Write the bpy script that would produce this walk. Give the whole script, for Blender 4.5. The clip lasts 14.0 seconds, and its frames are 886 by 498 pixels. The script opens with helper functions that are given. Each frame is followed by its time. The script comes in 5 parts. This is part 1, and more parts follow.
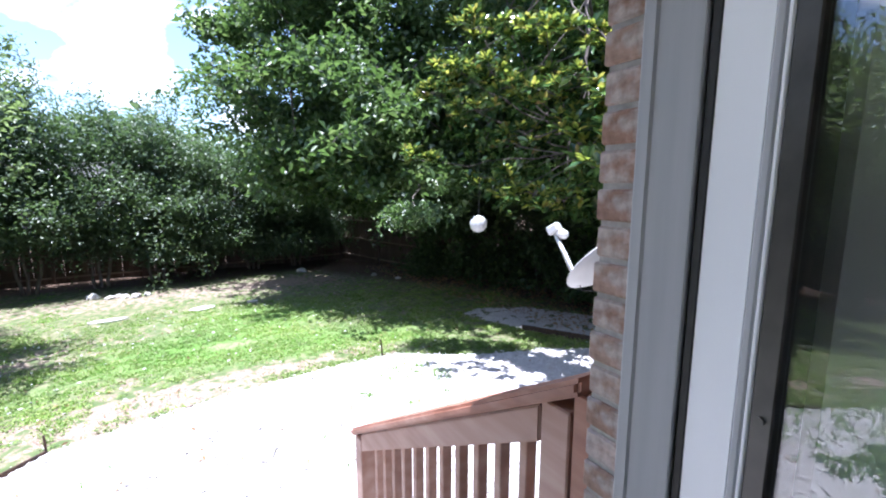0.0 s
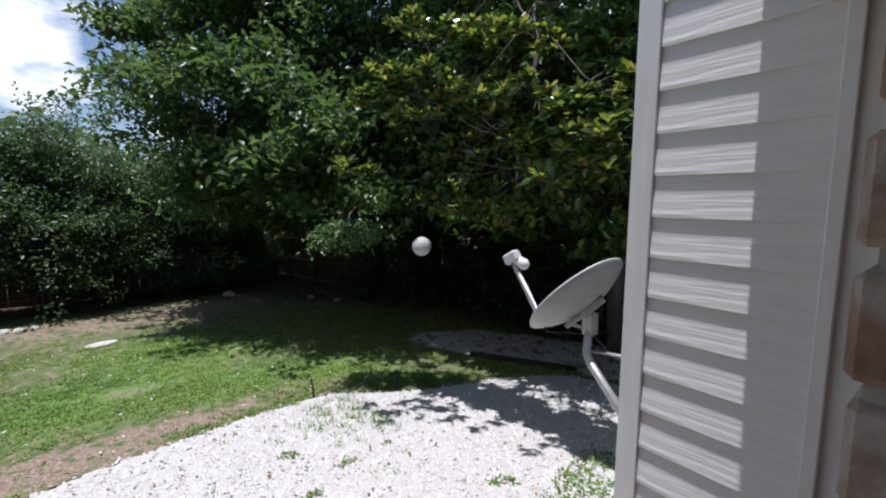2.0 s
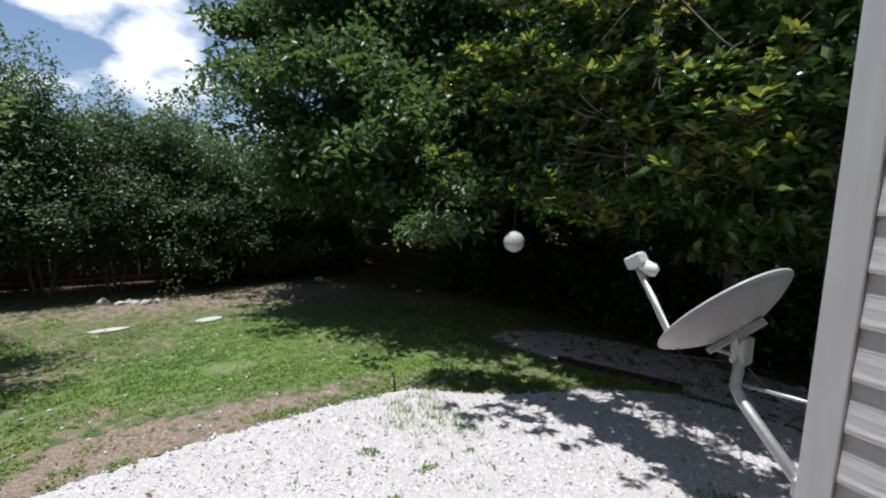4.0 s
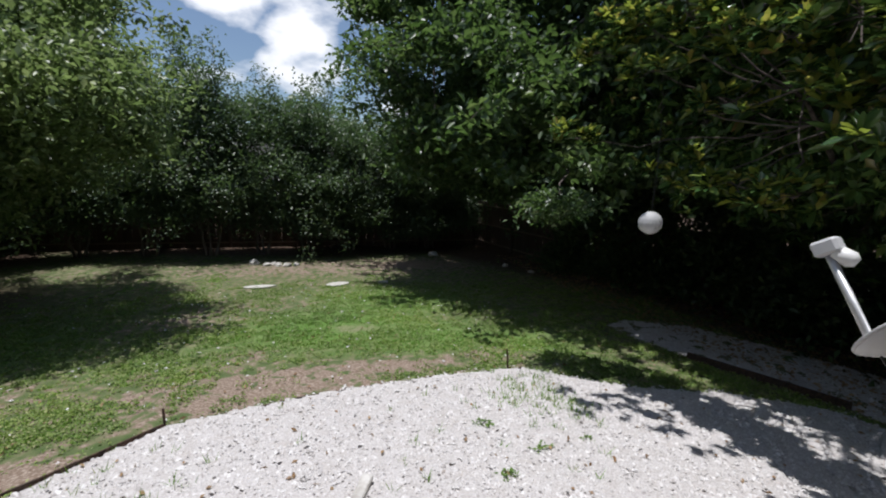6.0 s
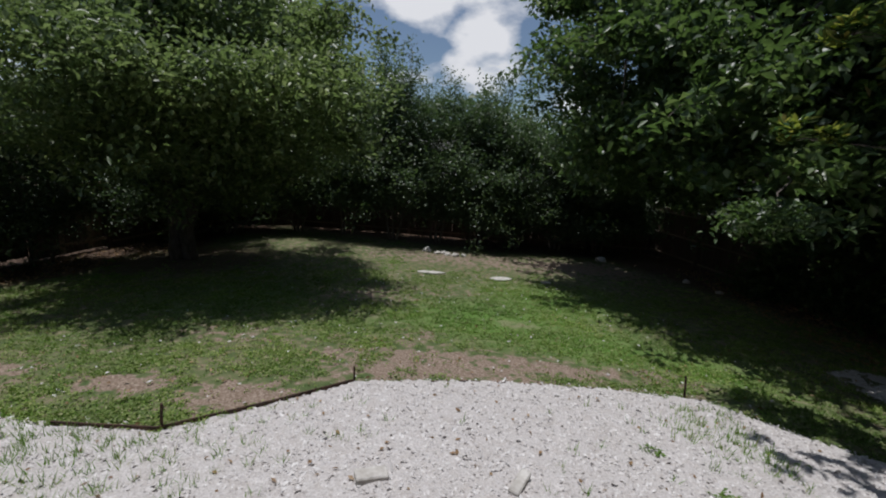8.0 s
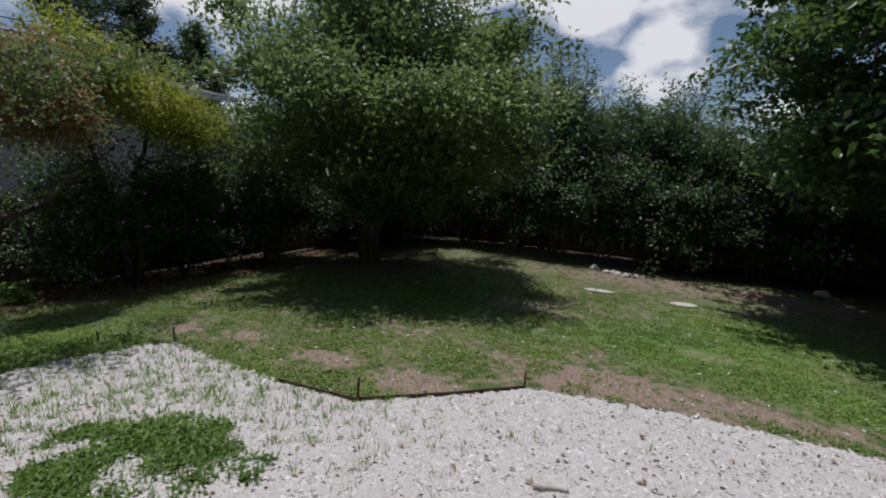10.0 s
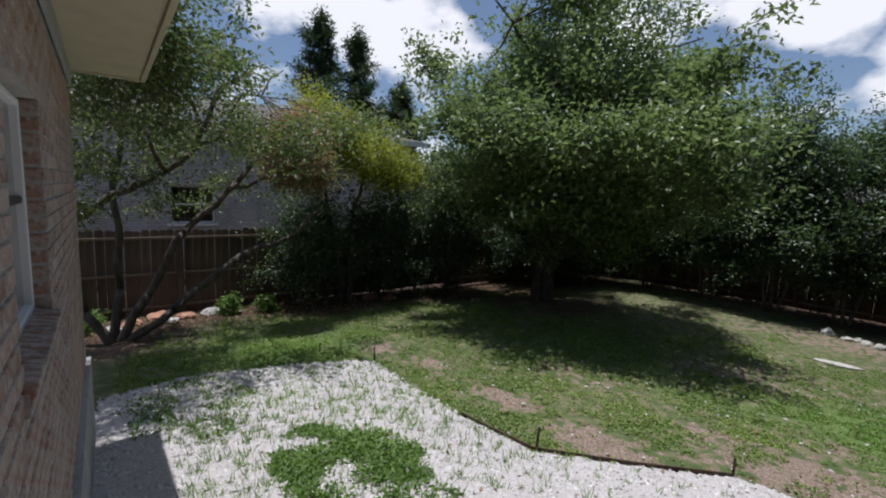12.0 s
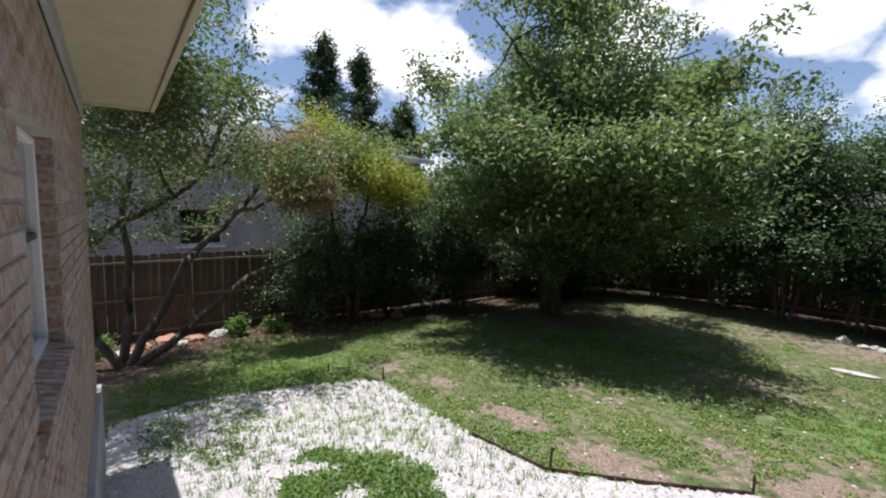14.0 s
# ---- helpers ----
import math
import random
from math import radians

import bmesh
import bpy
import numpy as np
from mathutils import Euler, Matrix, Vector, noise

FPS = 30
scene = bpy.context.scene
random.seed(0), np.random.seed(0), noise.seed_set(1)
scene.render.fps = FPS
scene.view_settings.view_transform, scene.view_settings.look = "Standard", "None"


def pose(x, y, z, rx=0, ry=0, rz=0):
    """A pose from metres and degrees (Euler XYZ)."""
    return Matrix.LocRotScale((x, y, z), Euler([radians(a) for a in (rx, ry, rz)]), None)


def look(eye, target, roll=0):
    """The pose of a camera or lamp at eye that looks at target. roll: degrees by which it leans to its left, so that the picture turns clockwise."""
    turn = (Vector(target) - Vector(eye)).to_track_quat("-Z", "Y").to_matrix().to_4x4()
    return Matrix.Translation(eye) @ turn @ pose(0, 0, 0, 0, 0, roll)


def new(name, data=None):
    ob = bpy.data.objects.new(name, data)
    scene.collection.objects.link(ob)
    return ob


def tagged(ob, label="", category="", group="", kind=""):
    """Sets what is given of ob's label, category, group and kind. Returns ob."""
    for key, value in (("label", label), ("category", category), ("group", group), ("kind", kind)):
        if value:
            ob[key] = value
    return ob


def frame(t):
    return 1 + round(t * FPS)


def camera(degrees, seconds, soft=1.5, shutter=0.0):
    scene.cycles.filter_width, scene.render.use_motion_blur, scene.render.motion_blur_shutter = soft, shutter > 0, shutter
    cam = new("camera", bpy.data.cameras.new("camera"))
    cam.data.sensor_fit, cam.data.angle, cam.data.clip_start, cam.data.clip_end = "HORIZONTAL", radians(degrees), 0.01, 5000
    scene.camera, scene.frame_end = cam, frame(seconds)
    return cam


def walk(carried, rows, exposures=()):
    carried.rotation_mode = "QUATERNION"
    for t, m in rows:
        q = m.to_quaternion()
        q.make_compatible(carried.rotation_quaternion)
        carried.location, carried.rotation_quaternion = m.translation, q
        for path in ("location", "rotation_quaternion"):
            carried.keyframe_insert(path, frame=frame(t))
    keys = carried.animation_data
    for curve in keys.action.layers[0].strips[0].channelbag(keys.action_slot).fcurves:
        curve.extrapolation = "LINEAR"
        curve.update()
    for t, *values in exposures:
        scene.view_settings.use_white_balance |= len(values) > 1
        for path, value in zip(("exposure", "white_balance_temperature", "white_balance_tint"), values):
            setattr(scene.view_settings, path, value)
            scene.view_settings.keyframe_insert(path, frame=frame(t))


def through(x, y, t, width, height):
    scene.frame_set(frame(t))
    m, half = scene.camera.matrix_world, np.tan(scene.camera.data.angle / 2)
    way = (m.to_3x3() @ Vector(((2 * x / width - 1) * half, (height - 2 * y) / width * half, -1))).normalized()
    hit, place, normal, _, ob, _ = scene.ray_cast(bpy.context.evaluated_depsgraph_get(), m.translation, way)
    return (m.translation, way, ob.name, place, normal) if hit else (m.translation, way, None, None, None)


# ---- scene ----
cam = camera(91.4, 14.0, soft=2.0)
PATH = [
    (0, (0.092, -0.001, 1.981), (1.102, 1.699, 1.679), -0.0),
    (0.5, (0.197, 0.082, 1.981), (1.266, 1.747, 1.693), 0.1),
    (1, (0.269, 0.212, 1.984), (1.457, 1.799, 1.723), -0.1),
    (1.5, (0.336, 0.345, 1.999), (1.661, 1.814, 1.707), -0.3),
    (1.8, (0.405, 0.426, 2.006), (1.721, 1.905, 1.723), -0.2),
    (2, (0.424, 0.459, 2.002), (1.652, 2.02, 1.77), 0.2),
    (4.5, (0.512, 0.815, 1.977), (1.363, 2.6, 1.681), 0.8),
    (5, (0.495, 0.833, 1.972), (1.227, 2.663, 1.639), 0.4),
    (5.5, (0.441, 0.83, 1.953), (1.039, 2.706, 1.601), 1.3),
    (6, (0.405, 0.84, 1.934), (0.85, 2.755, 1.562), 1.7),
    (6.5, (0.382, 0.834, 1.938), (0.649, 2.774, 1.534), 2.1),
    (7, (0.343, 0.835, 1.939), (0.453, 2.786, 1.512), 2.5),
    (7.5, (0.292, 0.825, 1.94), (0.224, 2.779, 1.52), 2.9),
    (8, (0.27, 0.808, 1.94), (-0.011, 2.744, 1.526), 3.4),
    (8.2, (0.235, 0.805, 1.954), (-0.12, 2.727, 1.528), 3.8),
    (10.3, (0.06, 0.721, 1.795), (-1.009, 2.373, 1.434), 2.1),
    (10.5, (0.033, 0.642, 1.83), (-1.11, 2.243, 1.463), 1.9),
    (11, (0.002, 0.627, 1.868), (-1.348, 2.057, 1.503), 2.2),
    (11.5, (0.001, 0.597, 1.898), (-1.502, 1.881, 1.595), 2.2),
    (12, (0.007, 0.589, 1.932), (-1.553, 1.815, 1.682), 2.3),
    (12.5, (0.013, 0.585, 1.951), (-1.563, 1.798, 1.74), 2.1),
    (13, (0.017, 0.583, 1.967), (-1.571, 1.786, 1.796), 1.4),
    (13.5, (0.008, 0.585, 1.972), (-1.591, 1.771, 1.796), 1.7),
    (14, (0.004, 0.581, 1.971), (-1.579, 1.789, 1.787), 0.8),
]
EXPO = [
    (0.0, 1.8, 5550, 18),
    (0.5, 0.98, 5750, 16),
    (1.0, 0.56, 5850, 15),
    (1.5, 0.31, 6100, 14),
    (2.0, 0.16, 6050, 13),
    (4.5, 0.09, 6150, 12),
    (5.5, 0.03, 6200, 12),
    (6.5, -0.33, 6250, 12),
    (7.5, -0.55, 6300, 12),
    (8.2, -0.66, 6300, 12),
    (10.5, -0.66, 6250, 14),
    (11.0, -0.66, 6200, 14),
    (11.5, -0.5, 6150, 14),
    (12.0, -0.3, 6150, 14),
    (12.5, -0.08, 6200, 15),
    (13.0, 0.08, 6200, 15),
    (14.0, 0.26, 6250, 15),
]
walk(cam, [(t, look(eye, target, roll)) for t, eye, target, roll in PATH], EXPO)

# world, sun
SUN = Vector((-0.115, 0.03, 0.993))
world = bpy.data.worlds.new("sky")
scene.world = world
world.use_nodes = True
wn, wl = world.node_tree.nodes, world.node_tree.links
sky = wn.new("ShaderNodeTexSky")
sky.sky_type = "NISHITA"
sky.sun_disc = False
sky.dust_density, sky.ozone_density = 0.6, 2.0
sky.sun_elevation, sky.sun_rotation = radians(83.2), radians(285)
coord = wn.new("ShaderNodeTexCoord")
squash = wn.new("ShaderNodeMapping")
squash.inputs["Scale"].default_value = (1.6, 1.6, 3.0)
squash.inputs["Location"].default_value = (0.37, 0.2, 0.1)
cloud = wn.new("ShaderNodeTexNoise")
cloud.inputs["Scale"].default_value = 2.3
cloud.inputs["Detail"].default_value = 8
cloud.inputs["Roughness"].default_value = 0.52
cover = wn.new("ShaderNodeValToRGB")
cover.color_ramp.elements[0].position, cover.color_ramp.elements[1].position = 0.58, 0.68
cover.color_ramp.elements[0].color = (0.08, 0.08, 0.08, 1)
cmix = wn.new("ShaderNodeMixRGB")
cmix.inputs["Color2"].default_value = (17.0, 17.2, 17.5, 1)
wl.new(coord.outputs["Generated"], squash.inputs["Vector"])
wl.new(squash.outputs["Vector"], cloud.inputs["Vector"])
total = cloud.outputs["Fac"]
for yaw, rise, wide in ((64, 23, 13), (9, 22, 6), (17, 19, 6), (4, 12, 4), (36, 14, 5), (31, 22, 6), (130, 25, 12)):
    towards = (-math.sin(radians(yaw)) * math.cos(radians(rise)), math.cos(radians(yaw)) * math.cos(radians(rise)), math.sin(radians(rise)))
    dot, lump, add = wn.new("ShaderNodeVectorMath"), wn.new("ShaderNodeMapRange"), wn.new("ShaderNodeMath")
    dot.operation = "DOT_PRODUCT"
    dot.inputs[1].default_value = towards
    wl.new(coord.outputs["Generated"], dot.inputs[0])
    lump.inputs["From Min"].default_value, lump.inputs["From Max"].default_value = math.cos(radians(wide * 1.5)), math.cos(radians(wide * 0.4))
    lump.inputs["To Max"].default_value = 0.16
    wl.new(dot.outputs["Value"], lump.inputs["Value"])
    wl.new(total, add.inputs[0])
    wl.new(lump.outputs["Result"], add.inputs[1])
    total = add.outputs["Value"]
wl.new(total, cover.inputs["Fac"])
wl.new(cover.outputs["Color"], cmix.inputs["Fac"])
deep = wn.new("ShaderNodeHueSaturation")
deep.inputs["Saturation"].default_value, deep.inputs["Value"].default_value = 1.15, 1.4
wl.new(sky.outputs["Color"], deep.inputs["Color"])
wl.new(deep.outputs["Color"], cmix.inputs["Color1"])
back = wn["Background"]
back.inputs["Strength"].default_value = 0.066
wl.new(cmix.outputs["Color"], back.inputs["Color"])
sun_data = bpy.data.lights.new("sun", "SUN")
sun_data.energy, sun_data.angle, sun_data.color = 5.0, radians(0.55), (1.0, 0.98, 0.955)
sun = new("sun", sun_data)
sun.matrix_world = look(SUN * 60, (0, 0, 0))


# materials
def shader(name, rough=0.7, metal=0.0):
    m = bpy.data.materials.new(name)
    m.use_nodes = True
    b = m.node_tree.nodes["Principled BSDF"]
    b.inputs["Roughness"].default_value, b.inputs["Metallic"].default_value = rough, metal
    return m, m.node_tree.nodes, m.node_tree.links, b


def ramp(nodes, stops):
    r = nodes.new("ShaderNodeValToRGB")
    e = r.color_ramp.elements
    while len(e) < len(stops):
        e.new(0.5)
    for k, (p, c) in zip(e, stops):
        k.position, k.color = p, (*c, 1)
    return r


def noise_node(nodes, links, scale, detail=6, stretch=(1, 1, 1), source="Object"):
    tc, mp, nz = nodes.new("ShaderNodeTexCoord"), nodes.new("ShaderNodeMapping"), nodes.new("ShaderNodeTexNoise")
    mp.inputs["Scale"].default_value = stretch
    nz.inputs["Scale"].default_value, nz.inputs["Detail"].default_value = scale, detail
    links.new(tc.outputs[source], mp.inputs["Vector"])
    links.new(mp.outputs["Vector"], nz.inputs["Vector"])
    return nz


def bump(nodes, links, height, b, strength=0.3, distance=0.01):
    bp = nodes.new("ShaderNodeBump")
    bp.inputs["Strength"].default_value, bp.inputs["Distance"].default_value = strength, distance
    links.new(height, bp.inputs["Height"])
    links.new(bp.outputs["Normal"], b.inputs["Normal"])


def mix(nodes, links, a, c, fac, mode="MIX"):
    """Colour mix; each of a, c, fac is a socket or a value."""
    m = nodes.new("ShaderNodeMixRGB")
    m.blend_type = mode
    for key, v in (("Color1", a), ("Color2", c), ("Fac", fac)):
        if isinstance(v, bpy.types.NodeSocket):
            links.new(v, m.inputs[key])
        elif key == "Fac":
            m.inputs[key].default_value = v
        else:
            m.inputs[key].default_value = (*v, 1)
    return m.outputs["Color"]


def grained(name, stops, scale=8, stretch=(1, 1, 1), rough=0.7, wear=0.35, wear_colour=(0.1, 0.09, 0.08), bumps=0.3, dist=0.004, metal=0.0, per_object=0.0, source="Object"):
    """Two scales of variation and fine relief; per_object adds brightness change from piece to piece."""
    m, n, l, b = shader(name, rough, metal)
    fine, broad = noise_node(n, l, scale, 8, stretch, source), noise_node(n, l, scale * 0.13, 4, (1, 1, 1), source)
    r = ramp(n, stops)
    l.new(fine.outputs["Fac"], r.inputs["Fac"])
    w = ramp(n, [(0.45, (0, 0, 0)), (0.75, (wear, wear, wear))])
    l.new(broad.outputs["Fac"], w.inputs["Fac"])
    col = mix(n, l, r.outputs["Color"], wear_colour, w.outputs["Color"])
    if per_object:
        oi, br = n.new("ShaderNodeObjectInfo"), n.new("ShaderNodeHueSaturation")
        mr = n.new("ShaderNodeMapRange")
        mr.inputs["To Min"].default_value, mr.inputs["To Max"].default_value = 1 - per_object, 1 + per_object
        l.new(oi.outputs["Random"], mr.inputs["Value"])
        l.new(mr.outputs["Result"], br.inputs["Value"])
        l.new(col, br.inputs["Color"])
        col = br.outputs["Color"]
    l.new(col, b.inputs["Base Color"])
    bump(n, l, fine.outputs["Fac"], b, bumps, dist)
    return m


def leaf_material(name, stops, rough=0.45, through=0.35, glow=(0.16, 0.3, 0.03)):
    """Each leaf has its own tint; some light passes through."""
    m, n, l, b = shader(name, rough)
    geo, r = n.new("ShaderNodeNewGeometry"), ramp(n, stops)
    l.new(geo.outputs["Random Per Island"], r.inputs["Fac"])
    broad = noise_node(n, l, 0.7, 3)
    shade = ramp(n, [(0.3, (0.72, 0.75, 0.75)), (0.7, (1.2, 1.15, 1.0))])
    l.new(broad.outputs["Fac"], shade.inputs["Fac"])
    col = mix(n, l, r.outputs["Color"], shade.outputs["Color"], 1.0, "MULTIPLY")
    l.new(col, b.inputs["Base Color"])
    tr, ms = n.new("ShaderNodeBsdfTranslucent"), n.new("ShaderNodeMixShader")
    l.new(mix(n, l, col, glow, 0.4), tr.inputs["Color"])
    ms.inputs["Fac"].default_value = through
    l.new(b.outputs["BSDF"], ms.inputs[1])
    l.new(tr.outputs["BSDF"], ms.inputs[2])
    l.new(ms.outputs["Shader"], n["Material Output"].inputs["Surface"])
    return m


def ground_material():
    m, n, l, b = shader("lawn_soil", 0.95)
    at = n.new("ShaderNodeAttribute")
    at.attribute_name = "bare"
    fine, broad, mid = noise_node(n, l, 45, 8), noise_node(n, l, 0.9, 5), noise_node(n, l, 7, 6)
    green = ramp(n, [(0.3, (0.06, 0.095, 0.025)), (0.48, (0.11, 0.13, 0.05)), (0.58, (0.17, 0.155, 0.085)), (0.72, (0.27, 0.22, 0.15))])
    l.new(mid.outputs["Fac"], green.inputs["Fac"])
    dirt = ramp(n, [(0.3, (0.13, 0.09, 0.062)), (0.5, (0.22, 0.16, 0.118)), (0.72, (0.4, 0.33, 0.27))])
    l.new(fine.outputs["Fac"], dirt.inputs["Fac"])
    add = n.new("ShaderNodeMath")
    add.operation = "MULTIPLY_ADD"
    l.new(mid.outputs["Fac"], add.inputs[0])
    add.inputs[1].default_value = 1.35
    l.new(at.outputs["Fac"], add.inputs[2])
    edge = ramp(n, [(0.88, (0, 0, 0)), (1.05, (1, 1, 1))])
    l.new(add.outputs["Value"], edge.inputs["Fac"])
    col = mix(n, l, green.outputs["Color"], dirt.outputs["Color"], edge.outputs["Color"])
    at3 = n.new("ShaderNodeAttribute")
    at3.attribute_name = "lush"
    sward = ramp(n, [(0.3, (0.07, 0.16, 0.02)), (0.6, (0.13, 0.25, 0.04))])
    l.new(fine.outputs["Fac"], sward.inputs["Fac"])
    col = mix(n, l, col, sward.outputs["Color"], at3.outputs["Fac"])
    at2 = n.new("ShaderNodeAttribute")
    at2.attribute_name = "litter"
    mulch = ramp(n, [(0.3, (0.03, 0.02, 0.014)), (0.55, (0.09, 0.055, 0.035)), (0.75, (0.2, 0.12, 0.075))])
    l.new(fine.outputs["Fac"], mulch.inputs["Fac"])
    l.new(mix(n, l, col, mulch.outputs["Color"], at2.outputs["Fac"]), b.inputs["Base Color"])
    bump(n, l, fine.outputs["Fac"], b, 0.6, 0.02)
    return m


def stone_material(name, stops, rough=0.85):
    m, n, l, b = shader(name, rough)
    geo, r = n.new("ShaderNodeNewGeometry"), ramp(n, stops)
    l.new(geo.outputs["Random Per Island"], r.inputs["Fac"])
    fine = noise_node(n, l, 60, 5)
    g = ramp(n, [(0.3, (0.8, 0.8, 0.8)), (0.7, (1.1, 1.1, 1.1))])
    l.new(fine.outputs["Fac"], g.inputs["Fac"])
    l.new(mix(n, l, r.outputs["Color"], g.outputs["Color"], 1.0, "MULTIPLY"), b.inputs["Base Color"])
    return m


def brick_material():
    m, n, l, b = shader("brick_clay", 0.9)
    oi, r = n.new("ShaderNodeObjectInfo"), ramp(n, [(0.0, (0.25, 0.14, 0.1)), (0.25, (0.36, 0.24, 0.18)), (0.5, (0.44, 0.33, 0.27)), (0.75, (0.33, 0.2, 0.145)), (1.0, (0.52, 0.42, 0.37))])
    l.new(oi.outputs["Random"], r.inputs["Fac"])
    fine, mid, spot = noise_node(n, l, 70, 8), noise_node(n, l, 22, 7), noise_node(n, l, 13, 4, (1, 1.3, 1))
    worn = ramp(n, [(0.44, (0, 0, 0)), (0.58, (0.8, 0.8, 0.8))])
    l.new(mid.outputs["Fac"], worn.inputs["Fac"])
    col = mix(n, l, r.outputs["Color"], (0.50, 0.45, 0.42), worn.outputs["Color"])
    burnt = ramp(n, [(0.58, (0, 0, 0)), (0.68, (0.7, 0.7, 0.7))])
    l.new(spot.outputs["Fac"], burnt.inputs["Fac"])
    col = mix(n, l, col, (0.36, 0.17, 0.1), burnt.outputs["Color"])
    g = ramp(n, [(0.3, (0.7, 0.68, 0.66)), (0.7, (1.12, 1.12, 1.12))])
    l.new(fine.outputs["Fac"], g.inputs["Fac"])
    l.new(mix(n, l, col, g.outputs["Color"], 1.0, "MULTIPLY"), b.inputs["Base Color"])
    bump(n, l, fine.outputs["Fac"], b, 0.7, 0.006)
    return m


def far_brick():
    """Painted brickwork seen from far: courses, joints and stains."""
    m, n, l, b = shader("painted_brick", 0.85)
    tc, mp, br = n.new("ShaderNodeTexCoord"), n.new("ShaderNodeMapping"), n.new("ShaderNodeTexBrick")
    mp.inputs["Rotation"].default_value = (radians(90), 0, 0)
    l.new(tc.outputs["Object"], mp.inputs["Vector"])
    l.new(mp.outputs["Vector"], br.inputs["Vector"])
    for key, value in (("Scale", 1.0), ("Brick Width", 0.24), ("Row Height", 0.08), ("Mortar Size", 0.008), ("Mortar Smooth", 0.3)):
        br.inputs[key].default_value = value
    br.inputs["Color1"].default_value, br.inputs["Color2"].default_value, br.inputs["Mortar"].default_value = (0.5, 0.48, 0.465, 1), (0.41, 0.395, 0.38, 1), (0.27, 0.26, 0.25, 1)
    broad = noise_node(n, l, 1.6, 5)
    st = ramp(n, [(0.35, (0.78, 0.76, 0.74)), (0.65, (1.06, 1.06, 1.06))])
    l.new(broad.outputs["Fac"], st.inputs["Fac"])
    l.new(mix(n, l, br.outputs["Color"], st.outputs["Color"], 1.0, "MULTIPLY"), b.inputs["Base Color"])
    bump(n, l, br.outputs["Fac"], b, -0.4, 0.01)
    return m


M_GROUND = ground_material()
M_BRICK = brick_material()
M_BRICKS = grained("brick_clay_joined", [(0.3, (0.34, 0.22, 0.17)), (0.5, (0.45, 0.33, 0.27)), (0.7, (0.55, 0.45, 0.39))], 14, rough=0.9)
M_MORTAR = grained("mortar", [(0.3, (0.34, 0.32, 0.3)), (0.7, (0.5, 0.48, 0.45))], 60, rough=0.95)
M_GRAVEL = grained("gravel_bed", [(0.3, (0.42, 0.39, 0.37)), (0.5, (0.54, 0.51, 0.49)), (0.7, (0.64, 0.61, 0.59))], 70, rough=0.95, wear=0.3, wear_colour=(0.36, 0.3, 0.25), bumps=0.8, dist=0.02)
M_STONE = stone_material("gravel_stone", [(0.0, (0.44, 0.405, 0.385)), (0.2, (0.55, 0.52, 0.50)), (0.7, (0.63, 0.60, 0.58)), (1.0, (0.74, 0.72, 0.70))])
M_ROCK = grained("limestone", [(0.3, (0.38, 0.35, 0.31)), (0.7, (0.62, 0.6, 0.56))], 18, rough=0.9, bumps=0.8, dist=0.02)
M_FLAG = grained("red_flagstone", [(0.3, (0.36, 0.16, 0.1)), (0.7, (0.5, 0.3, 0.2))], 14, rough=0.9, bumps=0.6, dist=0.01)
M_BARK = grained("bark", [(0.3, (0.045, 0.036, 0.03)), (0.7, (0.16, 0.13, 0.11))], 14, (1, 1, 0.25), rough=0.95, bumps=0.9, dist=0.02)
M_PALEBARK = grained("smooth_bark", [(0.3, (0.12, 0.095, 0.08)), (0.7, (0.26, 0.21, 0.175))], 10, (1, 1, 0.3), rough=0.85, bumps=0.5, dist=0.01)
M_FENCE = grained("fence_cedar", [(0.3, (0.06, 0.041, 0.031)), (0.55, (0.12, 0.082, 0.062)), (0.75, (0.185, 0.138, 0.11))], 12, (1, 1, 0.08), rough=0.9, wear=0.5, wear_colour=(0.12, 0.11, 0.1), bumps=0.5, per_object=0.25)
M_FENCE_RAIL = grained("fence_rail_wood", [(0.3, (0.16, 0.11, 0.08)), (0.7, (0.32, 0.25, 0.19))], 12, (0.1, 1, 1), rough=0.9)
M_RED = grained("stained_rail", [(0.3, (0.22, 0.085, 0.05)), (0.55, (0.33, 0.15, 0.095)), (0.75, (0.42, 0.24, 0.17))], 20, (1, 0.12, 1), rough=0.6, wear=0.45, wear_colour=(0.42, 0.3, 0.24), per_object=0.1)
M_REDPALE = grained("stained_board", [(0.3, (0.34, 0.20, 0.15)), (0.55, (0.46, 0.31, 0.25)), (0.75, (0.53, 0.4, 0.34))], 16, (1, 0.12, 1), rough=0.65, wear=0.3, wear_colour=(0.26, 0.13, 0.09), per_object=0.1)
M_DECK = grained("deck_board", [(0.3, (0.2, 0.13, 0.1)), (0.7, (0.36, 0.27, 0.21))], 14, (1, 0.1, 1), rough=0.8, per_object=0.15)
M_SIDING = grained("siding_paint", [(0.35, (0.70, 0.68, 0.655)), (0.65, (0.77, 0.75, 0.725))], 26, (1, 0.08, 1.4), rough=0.55, wear=0.15, wear_colour=(0.5, 0.47, 0.43), bumps=0.75, dist=0.006)
M_TRIM = grained("trim_paint", [(0.35, (0.66, 0.645, 0.625)), (0.65, (0.72, 0.705, 0.685))], 30, (1, 1, 0.1), rough=0.5, wear=0.2, wear_colour=(0.55, 0.52, 0.47), bumps=0.25, dist=0.003)
M_SOFFIT = grained("soffit_paint", [(0.35, (0.50, 0.45, 0.31)), (0.65, (0.57, 0.51, 0.36))], 6, rough=0.65, wear=0.2, wear_colour=(0.55, 0.5, 0.4), bumps=0.1)
